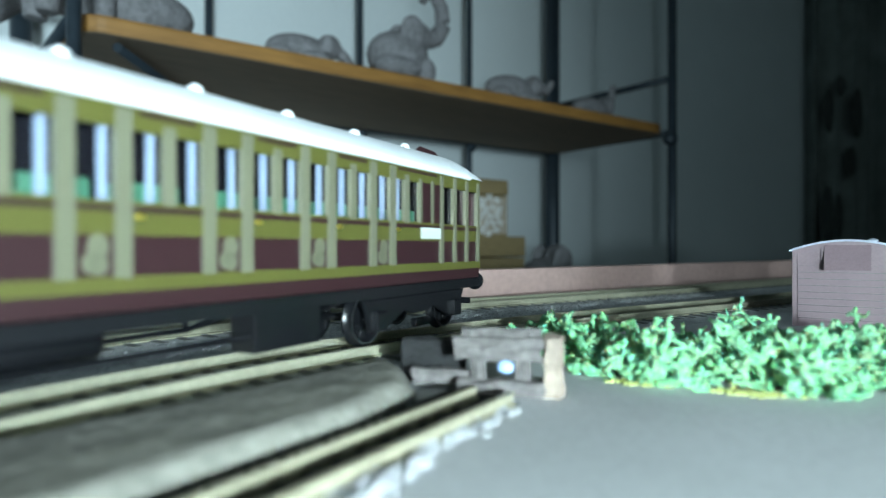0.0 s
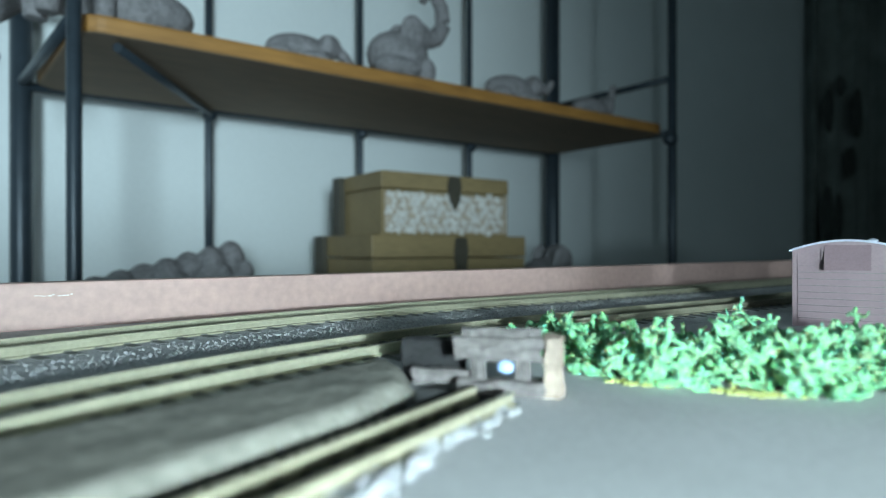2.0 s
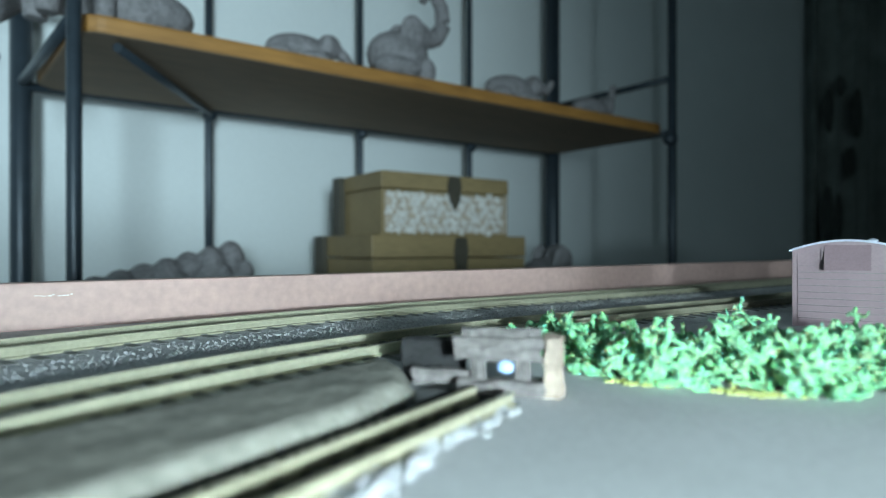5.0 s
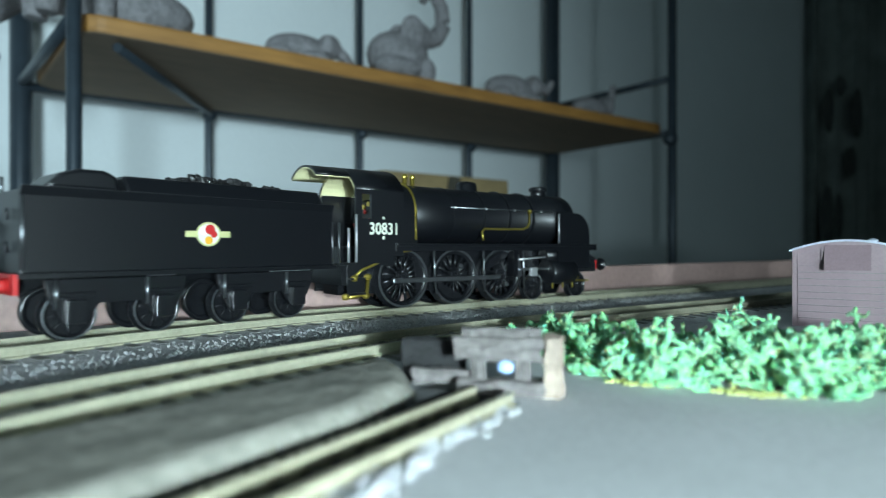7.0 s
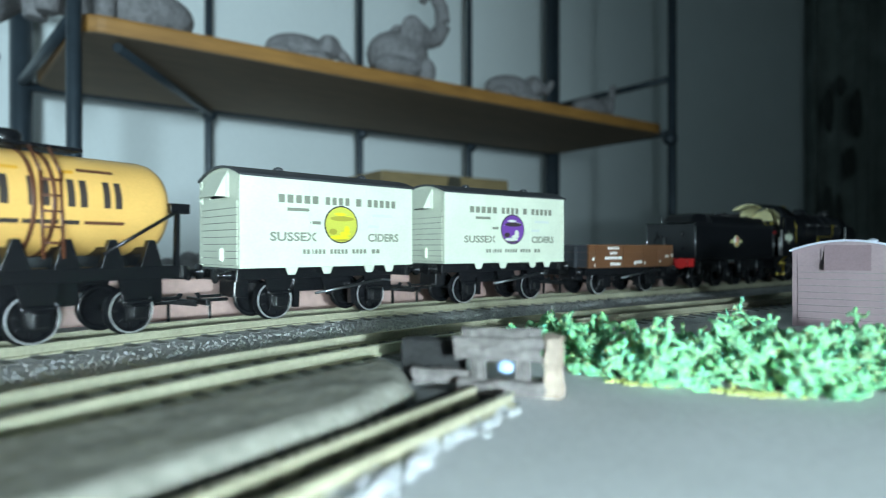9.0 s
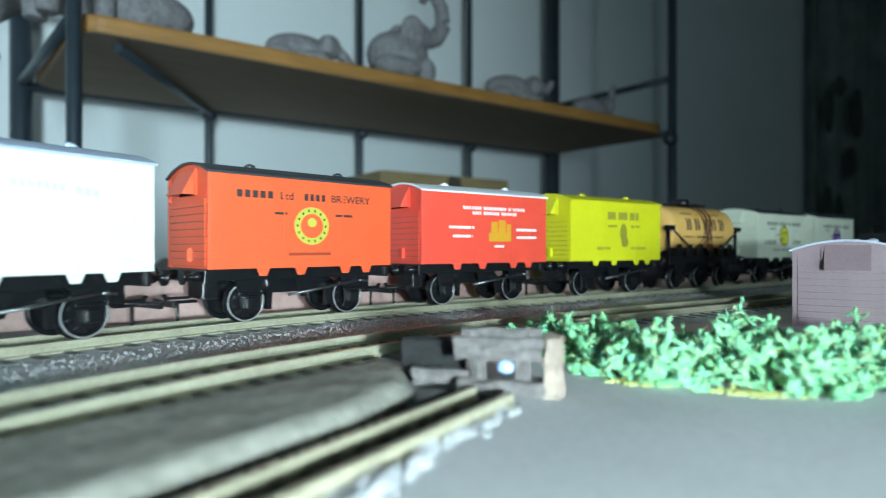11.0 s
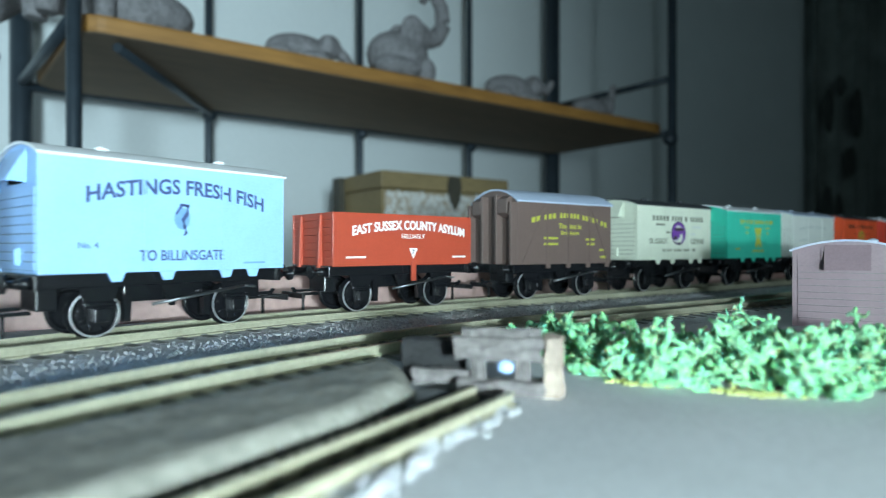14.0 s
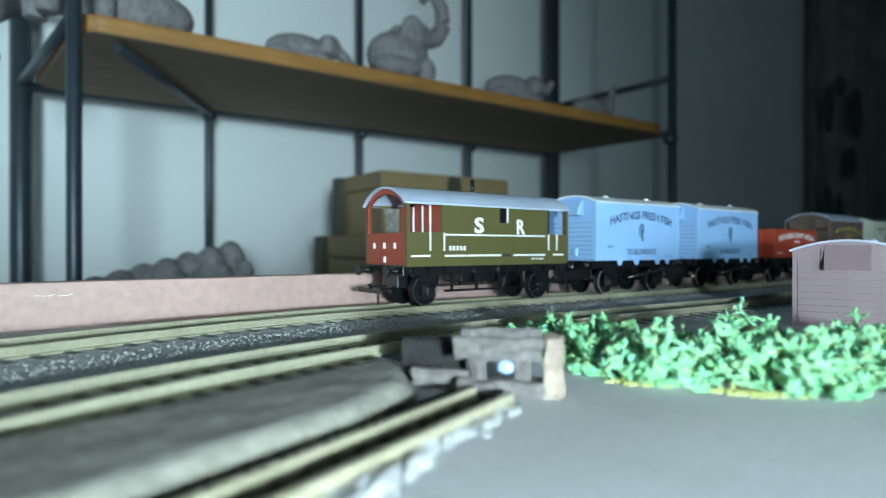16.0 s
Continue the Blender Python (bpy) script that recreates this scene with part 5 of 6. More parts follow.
# ---- tender ----
S_TENDER = 711.5
t = thing("tender", "satin black eight-wheeled engine tender with round crest", "tender")
part("tank_body", prism(B(), [(-15, 17.6), (15, 17.6), (15, 36.4), (16.2, 38.8), (15.4, 38.8), (13.6, 37.9), (-13.6, 37.9), (-15.4, 38.8), (-16.2, 38.8), (-15, 36.4)], "x", -44, 44.5), P_GLOSS, t, bevel=0.3)
part("coal_space", prism(B(), [(-12, 38.8), (12, 38.8), (9.5, 43.6), (-9.5, 43.6)], "x", -20, 43), P_GLOSS, t, bevel=0.8)
part("water_dome", prism(B(), [(-38, 39), (-34, 43.2), (-30, 44.6), (-24, 44.6), (-21, 43.2), (-20.5, 39)], "y", -9, 9), P_GLOSS, t, bevel=1.0)
bm = B()
rng = random.Random(9)
for i in range(150):
    x, y = rng.uniform(-4, 30), rng.uniform(-9, 9)
    bmesh.ops.create_icosphere(bm, subdivisions=1, radius=rng.uniform(0.8, 1.9), matrix=pose(x, y, 43.0 + 1.8 * math.exp(-((x - 8) / 12) ** 2) + rng.uniform(-0.4, 0.6), rng.uniform(0, 90), rng.uniform(0, 90), 0) @ Matrix.Diagonal((1, 0.8, 0.7, 1)))
part("coal", bm, P_COAL, t, "heap of black coal lumps")
part("footplate", box(B(), -44.6, 46, -15.6, 15.6, 16.4, 17.6), P_GLOSS, t)
part("buffer_beam", box(B(), -45.6, -44.4, -15.4, 15.4, 12.6, 17.6), P_BUFRED, t, "red buffer beam")
for y in (-11, 11):
    part("buffer", lathe(B(), [(0, 1.9), (-2.6, 1.8), (-2.7, 1.1), (-5.2, 1.1), (-5.3, 3.2), (-6.0, 3.0)], "x", (-45.4, y, 14.8), 18), P_BUFRED, t)
for y in (-14.6, 14.6):
    part("rear_handrail", rod(B(), (-43.6, y * 1.045, 18.5), (-43.6, y * 1.045, 36.4), 0.4, 6), P_DARKSTEEL, t, "steel handrail")
for y, z in ((-8, 32.0), (8, 32.0), (-8, 24.0), (8, 24.0)):
    part("rear_lamp_iron", rod(B(), (-44.6, y, z - 1.4), (-44.9, y, z + 1.4), 0.35, 6), P_FRAME, t)
part("rear_pipe", tube(B(), [(-44.8, 5, 31), (-45.6, 8.5, 29), (-45.8, 9.5, 24), (-45.4, 7, 19), (-45.0, 4, 17.8)], [0.5] * 5, 6), P_FRAME, t, "black bent brake pipe")
part("rear_pipe", rod(B(), (-45.4, 3.0, 17.0), (-45.4, 3.0, 30.0), 0.55, 6), P_DARKSTEEL, t)
part("filler_pin", rod(B(), (-42.5, 6.0, 37.0), (-42.5, 6.0, 42.4), 0.4, 6), P_DARKSTEEL, t)
part("front_plate", prism(B(), [(-14.5, 17.6), (14.5, 17.6), (13.5, 39), (-13.5, 39)], "x", 44.3, 45.2), P_GLOSS, t)
for x in (45.0, 48.0):
    part("front_handrail", rod(B(), (x, -14.2, 18), (x, -14.2, 33), 0.45, 6), P_DARKSTEEL, t)
for c in (-21.8, 21.0):
    for y in (-1, 1):
        bm = prism(B(), [(c - 17, 16), (c + 17, 16), (c + 16, 11), (c + 13, 5.0), (c + 8, 5.0), (c + 5, 9.5), (c - 5, 9.5), (c - 8, 5.0), (c - 13, 5.0), (c - 16, 11)], "y", y * 12.4 - 0.7, y * 12.4 + 0.7)
        part("bogie_frame", bm, P_FRAME, t, bevel=0.2)
        for x in (c - 10.5, c + 10.5):
            bm = box(B(), x - 2.4, x + 2.4, y * 13.6 - 1.1, y * 13.6 + 1.1, 4.6, 10.8)
            box(bm, x - 4.6, x + 4.6, y * 13.3 - 0.7, y * 13.3 + 0.7, 11.4, 12.6)
            part("axlebox", bm, P_FRAME, t, bevel=0.35)
            part("spring_link", rod(B(), (x - 4.2, y * 13.6, 8.5), (x - 4.2, y * 13.6, 15.8), 0.5, 6), P_DARKSTEEL, t)
    for x in (c - 10.5, c + 10.5):
        wheelset(t, x, 6.2, DARK_WHEEL, S_TENDER)
part("crest_bar", box(B(), -6.1, 7.1, -15.08, -14.9, 26.9, 28.7), P_CREST, t, "pale gold bar of the crest")
disc(t, 0.5, 27.8, 3.6, P_CREST, -15.05, 0.1, "crest")
disc(t, 0.5, 27.8, 3.1, P_CREAM, -15.15, 0.06, "crest_detail")
disc(t, -0.9, 28.8, 1.3, P_WHITEINK, -15.22, 0.06, "crest_detail")
disc(t, 0.9, 29.2, 1.5, P_BUFRED, -15.26, 0.06, "crest_detail")
disc(t, 2.1, 27.8, 1.0, P_BUFRED, -15.22, 0.06, "crest_detail")
disc(t, 0.5, 26.0, 1.2, P_AMBER, -15.22, 0.06, "crest_detail")
t.scale = (1.04,) * 3
FLEET.append((t, S_TENDER, 43.0, 0.0, 1))

# ---- tender engine ----
S_LOCO = 830.5
t = thing("steam_engine", "satin black six-coupled model steam engine with gold pipework", "locomotive")
bm = lathe(B(), [(-41, 11.0), (-40.6, 12.4), (-14, 12.3), (44, 11.7), (44.2, 12.1), (58.4, 12.1), (59.6, 11.2), (60.2, 8.5), (60.4, 4)], "x", (0, 0, 37.4), 48)
part("boiler", bm, P_GLOSS, t)
part("firebox", prism(B(), [(-12.6, 24)] + [(12.7 * math.cos(a), 37.3 + 12.7 * math.sin(a)) for a in [math.pi - math.pi * i / 20 for i in range(21)]] + [(12.6, 24)], "x", -41.5, -30.2), P_GLOSS, t)
for x in (-12, 4, 18, 32):
    ring = [(12.55 * math.cos(2 * math.pi * i / 40), 37.4 + 12.55 * math.sin(2 * math.pi * i / 40)) for i in range(40)]
    part("boiler_band", prism(B(), ring, "x", x - 0.4, x + 0.4), P_BLACK, t)
part("footplate", box(B(), -41, 70, -15.8, 15.8, 24.4, 25.6), P_GLOSS, t, bevel=0.2)
for y in (-15.5, 15.5):
    part("valance", box(B(), -41, 70, y - 0.4, y + 0.4, 22.6, 24.4), P_GLOSS, t)
part("main_frame", box(B(), -60, 68, -6.0, 6.0, 6, 24.3), P_FRAME, t)
part("front_frame", prism(B(), [(60, 24.5), (72, 18.5), (72, 12), (56, 12)], "y", -13.5, 13.5), P_FRAME, t)
part("front_buffer_beam", box(B(), 71.5, 73, -13.4, 13.4, 13.4, 17.8), P_BUFRED, t, "red buffer beam")
for y in (-11, 11):
    part("buffer", lathe(B(), [(0, 1.9), (2.6, 1.8), (2.7, 1.1), (5.4, 1.1), (5.5, 3.2), (6.2, 3.0)], "x", (73, y, 15.4), 18), P_GLOSS, t)
# chimney, dome, safety valves
part("chimney", lathe(B(), [(47.8, 4.6), (48.8, 3.6), (51.4, 3.2), (51.7, 4.2), (53.0, 4.1), (53.6, 3.2)], "z", (46.7, 0, 0), 24), P_GLOSS, t)
part("dome", lathe(B(), [(47.6, 6.2), (48.8, 4.8), (51.8, 4.6), (53.0, 3.8), (53.5, 1.8)], "z", (3.4, 0, 0), 24), P_GLOSS, t)
for x in (-29.2, -25.6):
    part("safety_valve", lathe(B(), [(49.4, 0.9), (52.4, 0.9), (52.6, 1.2), (53.6, 1.1), (54.2, 0.5)], "z", (x, -2.2, 0), 12), P_GOLDMETAL, t, "brass safety valve")
for y in (-1, 1):
    bm = prism(B(), [(45, 14.0), (66, 14.0), (66, 30.0)] + [(56 + 10 * math.cos(a), 30.6 + 10 * math.sin(a)) for a in [math.radians(90 * i / 6) for i in range(1, 7)]] + [(45, 40.6)], "y", y * 14.6 - 0.3, y * 14.6 + 0.3)
    part("smoke_deflector", bm, P_GLOSS, t)
    part("handrail", rod(B(), (44.8, y * 15.2, 26), (44.8, y * 15.2, 39.6), 0.4, 6), P_TYRE, t)
    part("boiler_handrail", rod(B(), (-14, y * 12.7, 40.6), (44, y * 12.4, 40.6), 0.32, 6), P_DARKSTEEL, t)
    for x in (-12, 4, 20, 36):
        part("handrail_knob", ball(B(), (x, y * 12.7, 40.6), 0.6, 1), P_TYRE, t)
    part("cylinder", lathe(B(), [(40, 5.2), (40.4, 5.8), (55.4, 5.8), (56, 5.0)], "x", (0, y * 11.6, 12.4), 24), P_GLOSS, t)
    part("piston_valve", lathe(B(), [(39, 3.0), (56.6, 3.0)], "x", (0, y * 10.8, 20.4), 18), P_GLOSS, t)
    part("slide_bar", box(B(), 22, 41, y * 13.0 - 0.6, y * 13.0 + 0.6, 13.6, 14.6), P_DARKSTEEL, t)
    part("valve_link", prism(B(), [(20, 21), (22.5, 21), (24, 11), (21.5, 10.5)], "y", y * 12.6 - 0.5, y * 12.6 + 0.5), P_DARKSTEEL, t)
    part("motion_bracket", box(B(), 19, 21, y * 11.4 - 2.2, y * 11.4 + 2.2, 11, 24.3), P_GLOSS, t)
    part("radius_rod", rod(B(), (22, y * 13.0, 18.5), (40, y * 12.2, 19.6), 0.5, 6), P_TYRE, t)
    part("drain_pipe", rod(B(), (44, y * 15.0, 8.6), (66, y * 14.0, 7.8), 0.5, 6), P_GOLDMETAL, t, "brass drain pipe")
    part("drain_pipe", rod(B(), (46, y * 15.4, 10.6), (58, y * 15.0, 9.6), 0.45, 6), P_GOLDMETAL, t)
    part("crosshead", box(B(), 28.5, 32.5, y * 13.3 - 0.8, y * 13.3 + 0.8, 10.8, 14.8), P_TYRE, t, bevel=0.3)
    for x in (-22.5, 2.5, 25.0):
        part("sand_pipe", tube(B(), [(x, y * 12.6, 24), (x + 0.4, y * 12.6, 14), (x + 2.2, y * 11.0, 5)], [0.4] * 3, 6), P_DARKSTEEL, t)
    for x in (41.5, 48.0, 54.5):
        part("cylinder_cock", rod(B(), (x, y * 14.4, 4.8), (x, y * 14.4, 7.4), 0.45, 6), P_GOLDMETAL, t)
# gold pipework on the flank and the edge of the cab
part("feed_pipe", tube(B(), [(1, -14.2, 27.0), (1.2, -13.4, 30.6), (3, -13.0, 32.0), (12, -12.9, 32.0), (25, -12.8, 32.2), (27.6, -12.8, 33.2), (28.8, -12.8, 35.4), (28.8, -12.5, 40.4)], [0.5] * 8, 8), P_GOLDMETAL, t, "gold feed pipe")
part("pipe_valve", ball(B(), (28.8, -12.9, 40.4), 1.0, 2), P_GOLDMETAL, t)
ring = [(12.95 * math.cos(a), 37.3 + 12.95 * math.sin(a)) for a in [math.radians(95 + 95 * i / 16) for i in range(17)]]
part("cab_edging", tube(B(), [(-31.0, y, z) for y, z in ring] + [(-31.0, -13.0, 27)], [0.45] * 18, 6), P_GOLDMETAL, t, "gold edging where boiler meets cab")
part("pipe_run", tube(B(), [(-58, -14.0, 12.5), (-55, -14.2, 15.5), (-50, -14.2, 17.4), (-44, -14.3, 20.5), (-40, -14.4, 22.0), (-28, -14.4, 24.0)], [0.55] * 6, 7), P_GOLDMETAL, t, "gold injector pipe")
part("pipe_run", tube(B(), [(-62, -13.8, 5.5), (-56, -13.8, 6.0), (-52.5, -13.8, 7.0), (-52, -13.8, 12.6)], [0.7] * 4, 7), P_GOLDMETAL, t)
for x, z in ((-61, 6), (-53, 6), (-52.3, 13), (-57.5, 12.6)):
    part("injector", ball(B(), (x, -14.0, z), (1.5, 1.2, 1.3), 2), P_GOLDMETAL, t, "brass injector")
# cab
for y in (-1, 1):
    yy = y * 14.4
    for x0, x1, z0, z1 in ((-55.5, -37.8, 20.6, 34.6), (-55.5, -42.0, 18.0, 20.6), (-50.8, -37.8, 34.6, 45.6), (-55.5, -50.8, 43.8, 45.6), (-57.5, -55.0, 18.0, 45.6)):
        part("cab_side", box(B(), x0, x1, yy - 0.5, yy + 0.5, z0, z1), P_GLOSS, t)
    part("cab_window_frame", box(B(), -51.4, -50.6, yy - 0.7, yy + 0.7, 34.6, 43.8), P_BLACK, t)
    for x in (-57.4, -60.4):
        part("cab_handrail", rod(B(), (x, y * 15.2, 18.5), (x, y * 15.2, 36 if x > -60 else 31), 0.45, 6), P_TYRE, t, "bright cab handrail")
    for z in (6.5, 12.0):
        part("cab_step", box(B(), -59.5, -53.5, y * 13.4 - 1.6, y * 13.4 + 1.6, z, z + 0.8), P_GLOSS, t)
    part("step_plate", box(B(), -60, -53, y * 13.0 - 0.4, y * 13.0 + 0.4, 6.5, 18.2), P_GLOSS, t)
ar = arc(15.0, 45.4, 54.6, 16)
part("cab_roof", prism(B(), ar + arc(14.6, 44.8, 53.9, 16)[::-1], "x", -57.5, -37.6, 0, True), P_GLOSS, t)
part("cab_ceiling", prism(B(), arc(14.3, 44.6, 53.6, 16) + arc(14.0, 44.2, 53.2, 16)[::-1], "x", -57.4, -41), P_CABCREAM, t, "cream cab ceiling")
# the roof runs on behind the cab with its lower corners cut away
hi_, lo_, in_ = arc(15.0, 45.4, 54.6, 16)[3:14], arc(14.5, 44.8, 53.9, 16)[3:14], arc(14.2, 44.4, 53.5, 16)[3:14]
part("roof_overhang", prism(B(), hi_ + lo_[::-1], "x", -70.5, -57.5, 0, True), P_GLOSS, t)
part("overhang_lining", prism(B(), lo_ + in_[::-1], "x", -70.3, -57.5, 0, True), P_CABCREAM, t, "cream underside of the roof overhang")
part("cab_front", prism(B(), [(-14, 25.6), (14, 25.6), (14, 45)] + arc(13.9, 45, 52)[::-1] + [(-14, 45)], "x", -41.4, -40.7), P_GLOSS, t)
part("cab_lining", prism(B(), [(-13.6, 38.6), (13.6, 38.6), (13.6, 44.8)] + arc(13.5, 44.8, 51.6)[::-1] + [(-13.6, 44.8)], "x", -42.2, -41.5), P_CABCREAM, t, "cream cab lining")
part("backhead", lathe(B(), [(-46, 8), (-45.4, 9.4), (-42.2, 9.6)], "x", (0, 0, 33.5), 24), P_GLOSS, t)
for y, z in ((-6, 34.5), (3, 36), (-2, 38), (6, 33)):
    part("control_wheel", ball(B(), (-46.8, y, z), (0.6, 1.1, 1.1), 1), P_BUFRED, t, "red control wheel")
for y, z in ((-4, 41), (4, 42), (0, 40)):
    part("gauge", lathe(B(), [(-46.6, 1.0), (-45.8, 1.0)], "x", (0, y, z), 10), P_GOLDMETAL, t)
part("cab_side_lining", box(B(), -57, -41, 13.4, 13.8, 34, 45), P_GLOSS, t)
part("cab_floor", box(B(), -60, -41, -14, 14, 17.2, 18.2), P_GLOSS, t)
part("drag_beam", box(B(), -62, -58, -13, 13, 10, 17.4), P_GLOSS, t)
words("30831", 11.4, 4.4, P_CREAM, t, (-46.3, -14.95, 31.0), bold=0.02)
for z in (35.0, 27.6):
    disc(t, -46.3, z, 0.6, P_CREAM, -14.92, 0.06, "lining_dot", "", 1.0, 10)
for x in (-34.4, -9.8, 14.8):
    wheelset(t, x, 11.2, DRIVER, S_LOCO)
for x in (34.2, 63.0):
    wheelset(t, x, 5.6, DARK_WHEEL, S_LOCO)
for y in (-12.2, 12.2):
    ob = part("coupling_rod", box(B(), -36.2, 16.6, -0.5, 0.5, -0.9, 0.9), P_DARKSTEEL, t, "steel coupling rod", bevel=0.3)
    RODS.append((ob, 0.0, y, 11.2, 4.6, S_LOCO))
t.scale = (1.04,) * 3
FLEET.append((t, S_LOCO, 52.0, 0.0, 1))

# ---- carriage on the nearer line ----
LC = 230.0
S_COACH = -177.0
t = thing("carriage", "maroon and gold panelled model carriage with a white roof", "railway carriage")
part("lower_side", box(B(), -LC / 2, LC / 2, -15.6, 15.6, 15.4, 31.4), P_MAROON, t, "maroon lower body", bevel=0.3)
for y in (-15.2, 15.2):
    part("cant_panel", box(B(), -LC / 2, LC / 2, y - 0.4, y + 0.4, 42.9, 46.5), P_MAROON, t)
for x in (-LC / 2 + 0.5, LC / 2 - 0.5):
    part("end_wall", prism(B(), [(-15.2, 15.4), (15.2, 15.4), (15.4, 46.5)] + arc(15.2, 46.5, 51.1)[::-1] + [(-15.4, 46.5)], "x", x - 0.5, x + 0.5), P_MAROON, t)
rp = arc(16.4, 46.1, 54.7, 14)
bm = prism(B(), rp + arc(16.0, 45.5, 53.9, 14)[::-1], "x", -LC / 2 + 7, LC / 2 - 7, 0, True)
for f in list(bm.faces):
    if len(f.verts) > 4:
        bm.faces.remove(f)
for e in (-1, 1):
    rings = []
    for k in range(6):
        x = e * (LC / 2 - 7 + 8.2 * math.sin(math.pi / 2 * k / 5))
        sink = 4.6 * (1 - math.cos(math.pi / 2 * k / 5))
        rings.append([bm.verts.new((x, y, z - sink * max(0, (z - 46.1) / 8.6))) for y, z in rp])
    for r0, r1 in zip(rings, rings[1:]):
        for i in range(len(rp) - 1):
            bm.faces.new([r0[i], r0[i + 1], r1[i + 1], r1[i]]).smooth = True
    bm.faces.new(rings[-1])
bmesh.ops.recalc_face_normals(bm, faces=bm.faces)
part("roof", bm, P_ROOFWHT, t, "glossy white domed roof")
for k in range(9):
    x = 83.0 - 22.1 * k
    bm = lathe(B(), [(0, 1.4), (1.4, 1.5), (2.1, 1.2), (2.6, 0.4)], "z", (x + 2.7, -7.4, 51.7), 14)
    part("roof_vent", bm, P_ROOFWHT, t)
part("roof_board", prism(B(), [(90, 52.0), (94, 54.8), (102, 54.3), (108, 51.2)], "y", -7.6, -6.6), P_MAROON, t, bevel=0.3)
groups = [59.6 - 22.1 * k for k in range(7, -1, -1)]
widths = [7.8] * 8
xs = []
for g, w in zip(groups, widths):
    xs += [g, g + w]
pillars = xs + [91.0, 98.5, 105.9, 113.4]
mids = [(a + b) / 2 for a, b in zip([-105] + [g + w for g, w in zip(groups, widths)], groups + [79.7])]
for y in (-1, 1):
    def strip(name, x0, x1, z0, z1, m, proud=0.35):
        part(name, box(B(), x0, x1, y * 15.6 - proud, y * 15.6 + proud, z0, z1), m, t)
    strip("waist_band", -LC / 2, LC / 2, 26.6, 31.6, P_GOLDBEAD, 0.25)
    strip("waist_line", -LC / 2, LC / 2, 30.0, 30.9, P_MAROON, 0.33)
    strip("foot_band", -LC / 2, LC / 2, 18.4, 20.6, P_GOLDBEAD, 0.25)
    strip("cant_band", -LC / 2, LC / 2, 42.1, 46.1, P_GOLDBEAD, 0.25)
    for a, b in zip([-112] + [x for x in xs[1::2]], xs[0::2] + [91]):
        if b - a > 4:
            strip("cant_line", a + 2.5, b - 2.5, 44.4, 45.1, P_MAROON, 0.33)
    for x in pillars:
        w = 1.2 if x < 90 else 0.8
        strip("pillar", x - w, x + w, 20.4 if x in xs or x > 90 else 31, 45.1, P_PALEGOLD, 0.55)
    for m_ in mids[1:]:
        strip("pillar", m_ - 1.0, m_ + 1.0, 31.2, 43.5, P_PALEGOLD, 0.5)
    for x0, x1 in ((80.6, 85.4), (86.4, 90.4)):
        strip("blind_panel", x0 - 0.4, x1 + 0.4, 31.6, 42.3, P_MAROON, 0.3)
    for x in (80.0, 85.9):
        strip("pillar", x - 0.6, x + 0.6, 31.4, 43.1, P_PALEGOLD, 0.5)
    strip("name_board", 80.2, 90.0, 27.2, 30.2, P_FAINT, 0.6)
    # glass, behind it curtains and seats
    part("window_strip", box(B(), -LC / 2 + 1, LC / 2 - 1, y * 15.0 - 0.08, y * 15.0 + 0.08, 31.4, 42.9), P_WINGLASS, t, "carriage window glass").visible_shadow = False
    for x in xs + mids[1:]:
        for dx in (-2.1,):
            part("curtain", box(B(), x + dx - 0.6, x + dx + 0.6, y * 14.2 - 0.3, y * 14.2 + 0.3, 31.5, 42.8), P_CURTAIN, t, "pale blue curtain")
    for g, w in zip(groups, widths):
        c = g + w / 2
        bm = B()
        for x, z, r in ((c + 0.4, 24.9, 1.9), (c - 0.6, 22.6, 1.5), (c + 0.5, 22.4, 1.6)):
            prism(bm, [(x + r * 0.8 * math.cos(2 * math.pi * i / 12), z + r * math.sin(2 * math.pi * i / 12)) for i in range(12)], "y", y * 15.6 + y * 0.1, y * 15.6 + y * 0.3)
        part("door_crest", bm, P_PALEGOLD, t, "pale gold crest on the door")
        part("door_handle", ball(B(), (g + w + 2.4, y * 16.0, 29.4), (0.9, 0.4, 0.5), 1), P_GOLDMETAL, t)
    strip("solebar", -LC / 2, LC / 2, 12.6, 15.3, P_FRAME, 0.3)
# solid block, its near-black colour stands for unlit compartments
part("interior", box(B(), -LC / 2 + 2, LC / 2 - 2, -8, 8, 31.4, 44.5), P_UNLIT, t, "near-black block standing for unlit compartments")
for x in range(-104, 80, 14):
    part("seat_back", box(B(), x - 4.5, x + 4.5, -12.6, 12.6, 29.5, 34.8), P_SEATGREEN, t, "dark green seat", bevel=0.4)
part("ceiling_panel", box(B(), -LC / 2 + 1, LC / 2 - 1, -15, 15, 45.7, 46.1), P_UNLIT, t)
part("underframe", box(B(), -LC / 2 + 1, LC / 2 - 1, -12, 12, 12.4, 15.3), P_FRAME, t)
for y in (-9, 9):
    bm = tube(B(), [(-60, y, 12.6), (-30, y, 7.4), (30, y, 7.4), (60, y, 12.6)], [0.7] * 4, 6)
    part("truss", bm, P_FRAME, t)
    for x in (-30, 30):
        part("truss_post", rod(B(), (x, y, 7.4), (x, y, 12.6), 0.6, 6), P_FRAME, t)
part("battery_box", box(B(), 28, 46, -12.5, -6, 4.5, 12.4), P_FRAME, t, bevel=0.4)
part("gas_tank", lathe(B(), [(-20, 2), (-19, 2.8), (3, 2.8), (4, 2)], "x", (0, -5, 9.8), 18), P_FRAME, t)
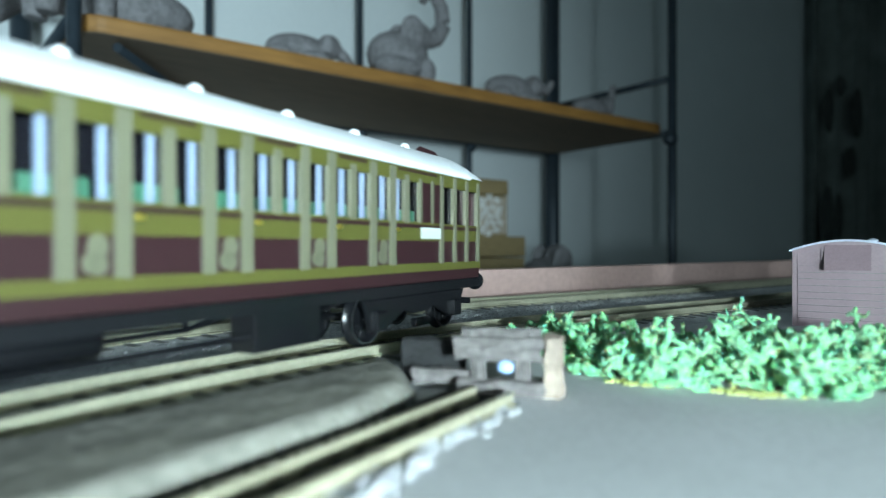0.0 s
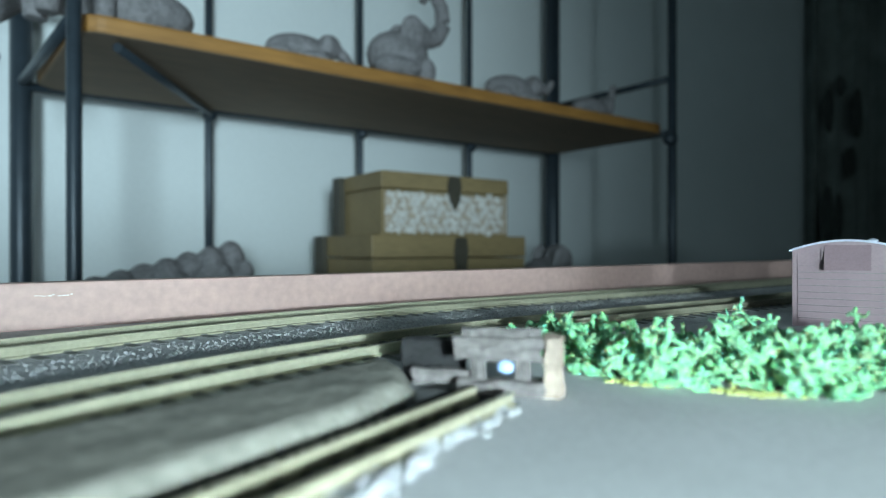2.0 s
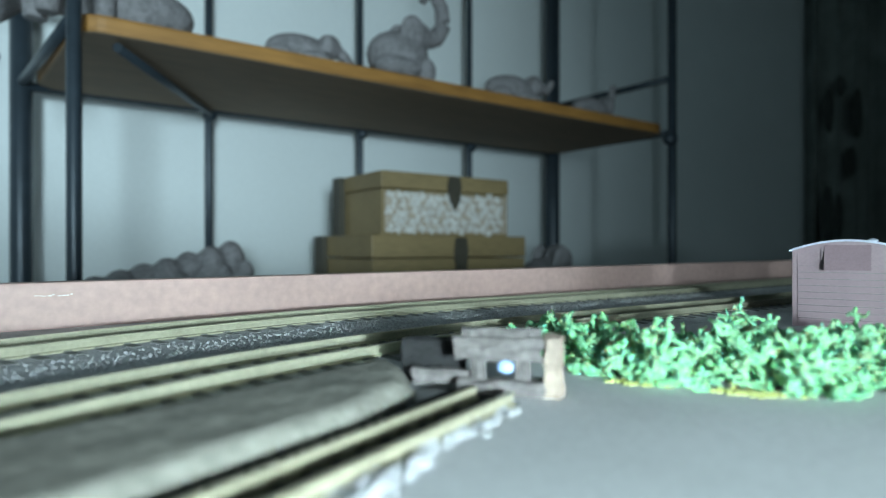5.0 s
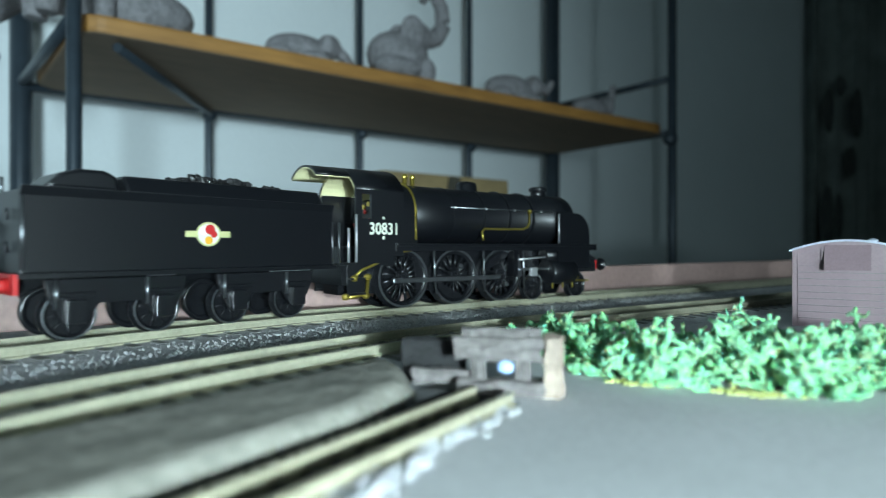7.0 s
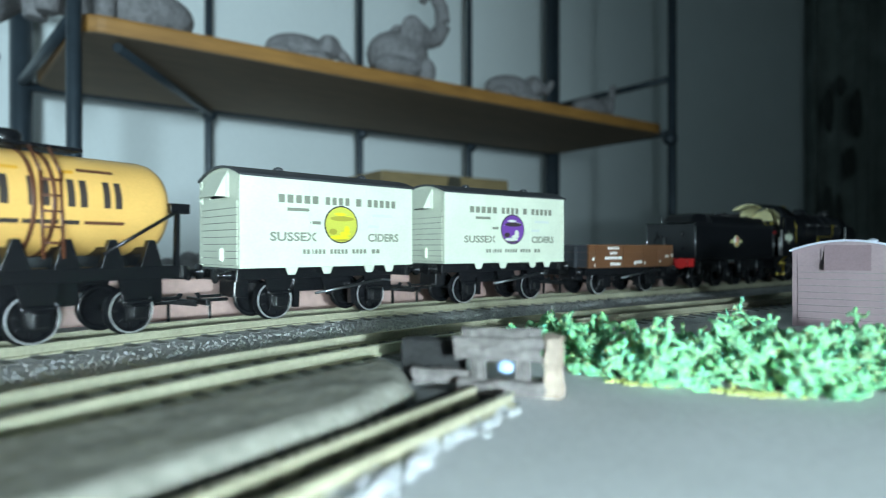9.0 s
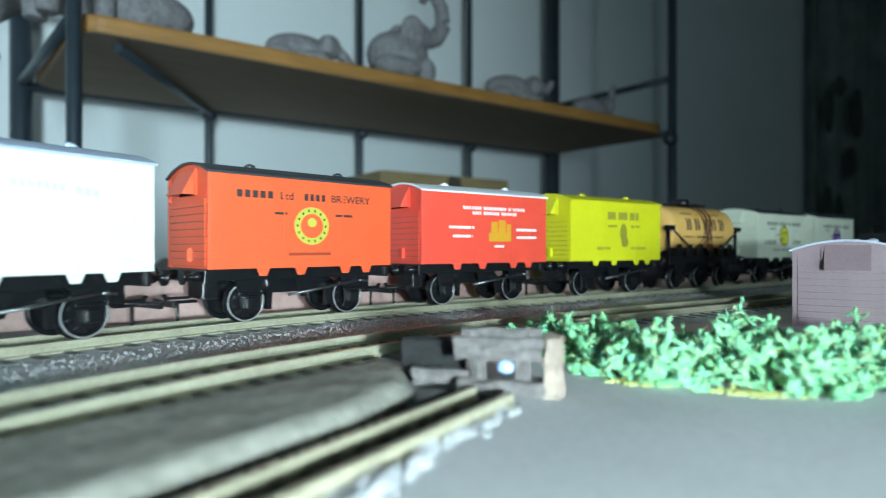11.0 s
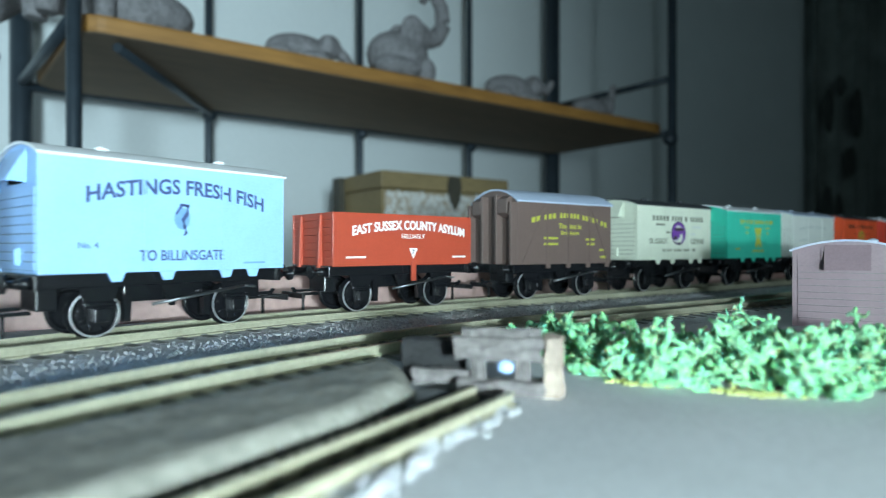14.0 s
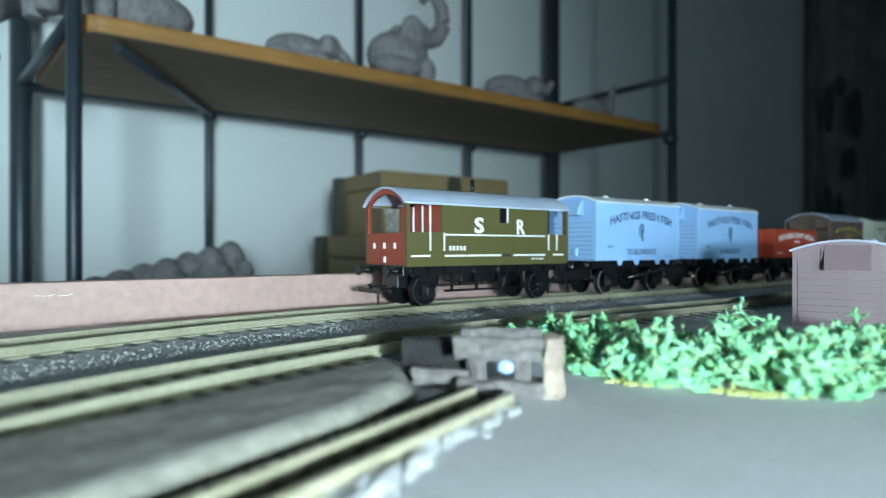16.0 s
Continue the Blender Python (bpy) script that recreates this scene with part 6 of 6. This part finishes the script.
for e in (-1, 1):
    for y in (-11, 11):
        part("buffer", lathe(B(), [(0, 1.7), (3.0, 1.6), (3.1, 1.0), (6.0, 1.0), (6.1, 3.0), (6.9, 2.8)], "x", (0, 0, 0), 18), P_FRAME, t, "", (e * LC / 2, y, 13.8), (0, 0, 0 if e > 0 else 180))
    part("gangway", box(B(), e * LC / 2 - 0.2, e * LC / 2 + 2.8, -6.5, 6.5, 15.5, 44), P_FRAME, t, bevel=0.5)
    bm = box(B(), 0, 11, -1.2, 1.2, 6.6, 7.6)
    box(bm, 10, 11, -8.6, 8.6, 6.0, 8.0)
    part("coupling", bm, P_FRAME, t, "black hook-and-bar coupling", (e * (LC / 2 - 3), 0, 0), (0, 0, 0 if e > 0 else 180))
    c = e * (LC / 2 - 30.0)
    for y in (-1, 1):
        bm = prism(B(), [(c - 25, 12), (c + 25, 12), (c + 23.5, 9), (c + 22, 4.2), (c + 16, 4.2), (c + 7, 8.4), (c + 4, 7.0), (c - 4, 7.0), (c - 7, 8.4), (c - 16, 4.2), (c - 22, 4.2), (c - 23.5, 9)], "y", y * 12.2 - 0.6, y * 12.2 + 0.6)
        part("bogie_frame", bm, P_FRAME, t, bevel=0.2)
        for x in (c - 19.0, c + 19.0):
            part("axlebox", box(B(), x - 2.0, x + 2.0, y * 13.2 - 1.0, y * 13.2 + 1.0, 4.4, 9.0), P_FRAME, t, bevel=0.3)
        part("bogie_spring", box(B(), c - 3.8, c + 3.8, y * 13.0 - 0.9, y * 13.0 + 0.9, 3.4, 5.6), P_FRAME, t, bevel=0.3)
    for x in (c - 19.0, c + 19.0):
        wheelset(t, x, 6.6, DARK_WHEEL, S_COACH, -1)
FLEET.append((t, S_COACH, LC - 74.0, SPACING, -1))

# ---- grounded van body beyond the bushes ----
hut = thing("grounded_van_body", "mauve-brown planked van body grounded behind bushes", "van body",
            pose(0.1363 + 0.0197, 0.2010 + 0.0271, -0.0238, 0, 0, 54))
van_body(hut, 67.0, 21.0, M_MAUVE, M_MAUVE_ROOF, tabs=False)

TALL[0] = 1.0

# ---- sleepers, last: each its own piece, one mesh ----
SLEEPER = bpy.data.meshes.new("sleeper")
_b = box(B(), -1.3, 1.3, -15.5, 15.5, -3.9, -2.75)
for y in (-8.25, 8.25):
    box(_b, -0.9, 0.9, y - 1.35, y + 1.35, -2.75, -2.45)
bmesh.ops.scale(_b, vec=(MM,) * 3, verts=_b.verts)
_b.to_mesh(SLEEPER)
_b.free()
SLEEPER.materials.append(M_SLEEPER)
for line, off, s0, s1 in ((far_line, 0.0, -200, 560), (near_line, SPACING, -170, 560)):
    s = s0
    while s < s1:
        x, y, a = on_line(s, off)
        place("sleeper", SLEEPER, line, "", (x, y, 0), (0, 0, math.degrees(a)))
        s += 7.6
TIE = bpy.data.meshes.new("sleeper")
_b = box(B(), -1.0, 1.0, -4.6, 4.6, -3.9, -3.4)
bmesh.ops.scale(_b, vec=(MM,) * 3, verts=_b.verts)
_b.to_mesh(TIE)
_b.free()
# ties take the strip's shade black so they sink into it
TIE.materials.append(M_SHADE)
for k in range(21):
    p = SID_A + sdv * (2 + k * 4.8)
    place("sleeper", TIE, siding, "", (p.x, p.y, 0), (0, 0, math.degrees(math.atan2(sdv.y, sdv.x))))

# ---- the trains: the goods train runs one way at an even pace, the carriage the other way ----
SPEED, SPEED_NEAR = 160.3, 160.0


def along(s, t, sign):
    if sign < 0:
        return s - SPEED_NEAR * t
    k = max(0.0, min(1.0, (t - 9.2) / 2.1))
    return s + SPEED * (t - 12.0) - 14.0 * (1 - k * k * (3 - 2 * k))   # a touch quicker for a moment


def motions():
    for t, s, base, off, sign in FLEET:
        rows = []
        for i in range(65):
            tt = i * 0.25
            here = max(-790.0, min(1390.0, along(s, tt, sign)))
            rows.append((tt, seat(here, base, off)))
        walk(t, rows)
    # wheels turn while their vehicle is in sight
    for ax, x, r, s, sign in SPINS:
        step = 2 if r > 9 else 1
        rows, turn0 = [], None
        for k in range(0, 481, step):
            tt = k / 30
            here = along(s, tt, sign) + x
            if -280 < here < 460:
                rows.append((tt, pose(x * MM, 0, r * MM, 0, math.degrees(here / r) % 360, 0)))
        if not rows:
            rows = [(0, pose(x * MM, 0, r * MM))]
        if rows[0][0] > 0:
            rows.insert(0, (0, rows[0][1]))
        if rows[-1][0] < 16:
            rows.append((16, rows[-1][1]))
        walk(ax, rows)
    for ob, x, y, r, throw, s in RODS:
        rows = []
        for k in range(0, 481, 2):
            tt = k / 30
            here = along(s, tt, 1)
            if -340 < here < 460:
                a = (here - 34.4) / r
                rows.append((tt, pose((x + throw * math.sin(a)) * MM, y * MM, (r + throw * math.cos(a)) * MM)))
        rows = [(0, rows[0][1])] + rows + [(16, rows[-1][1])]
        walk(ob, rows)


motions()
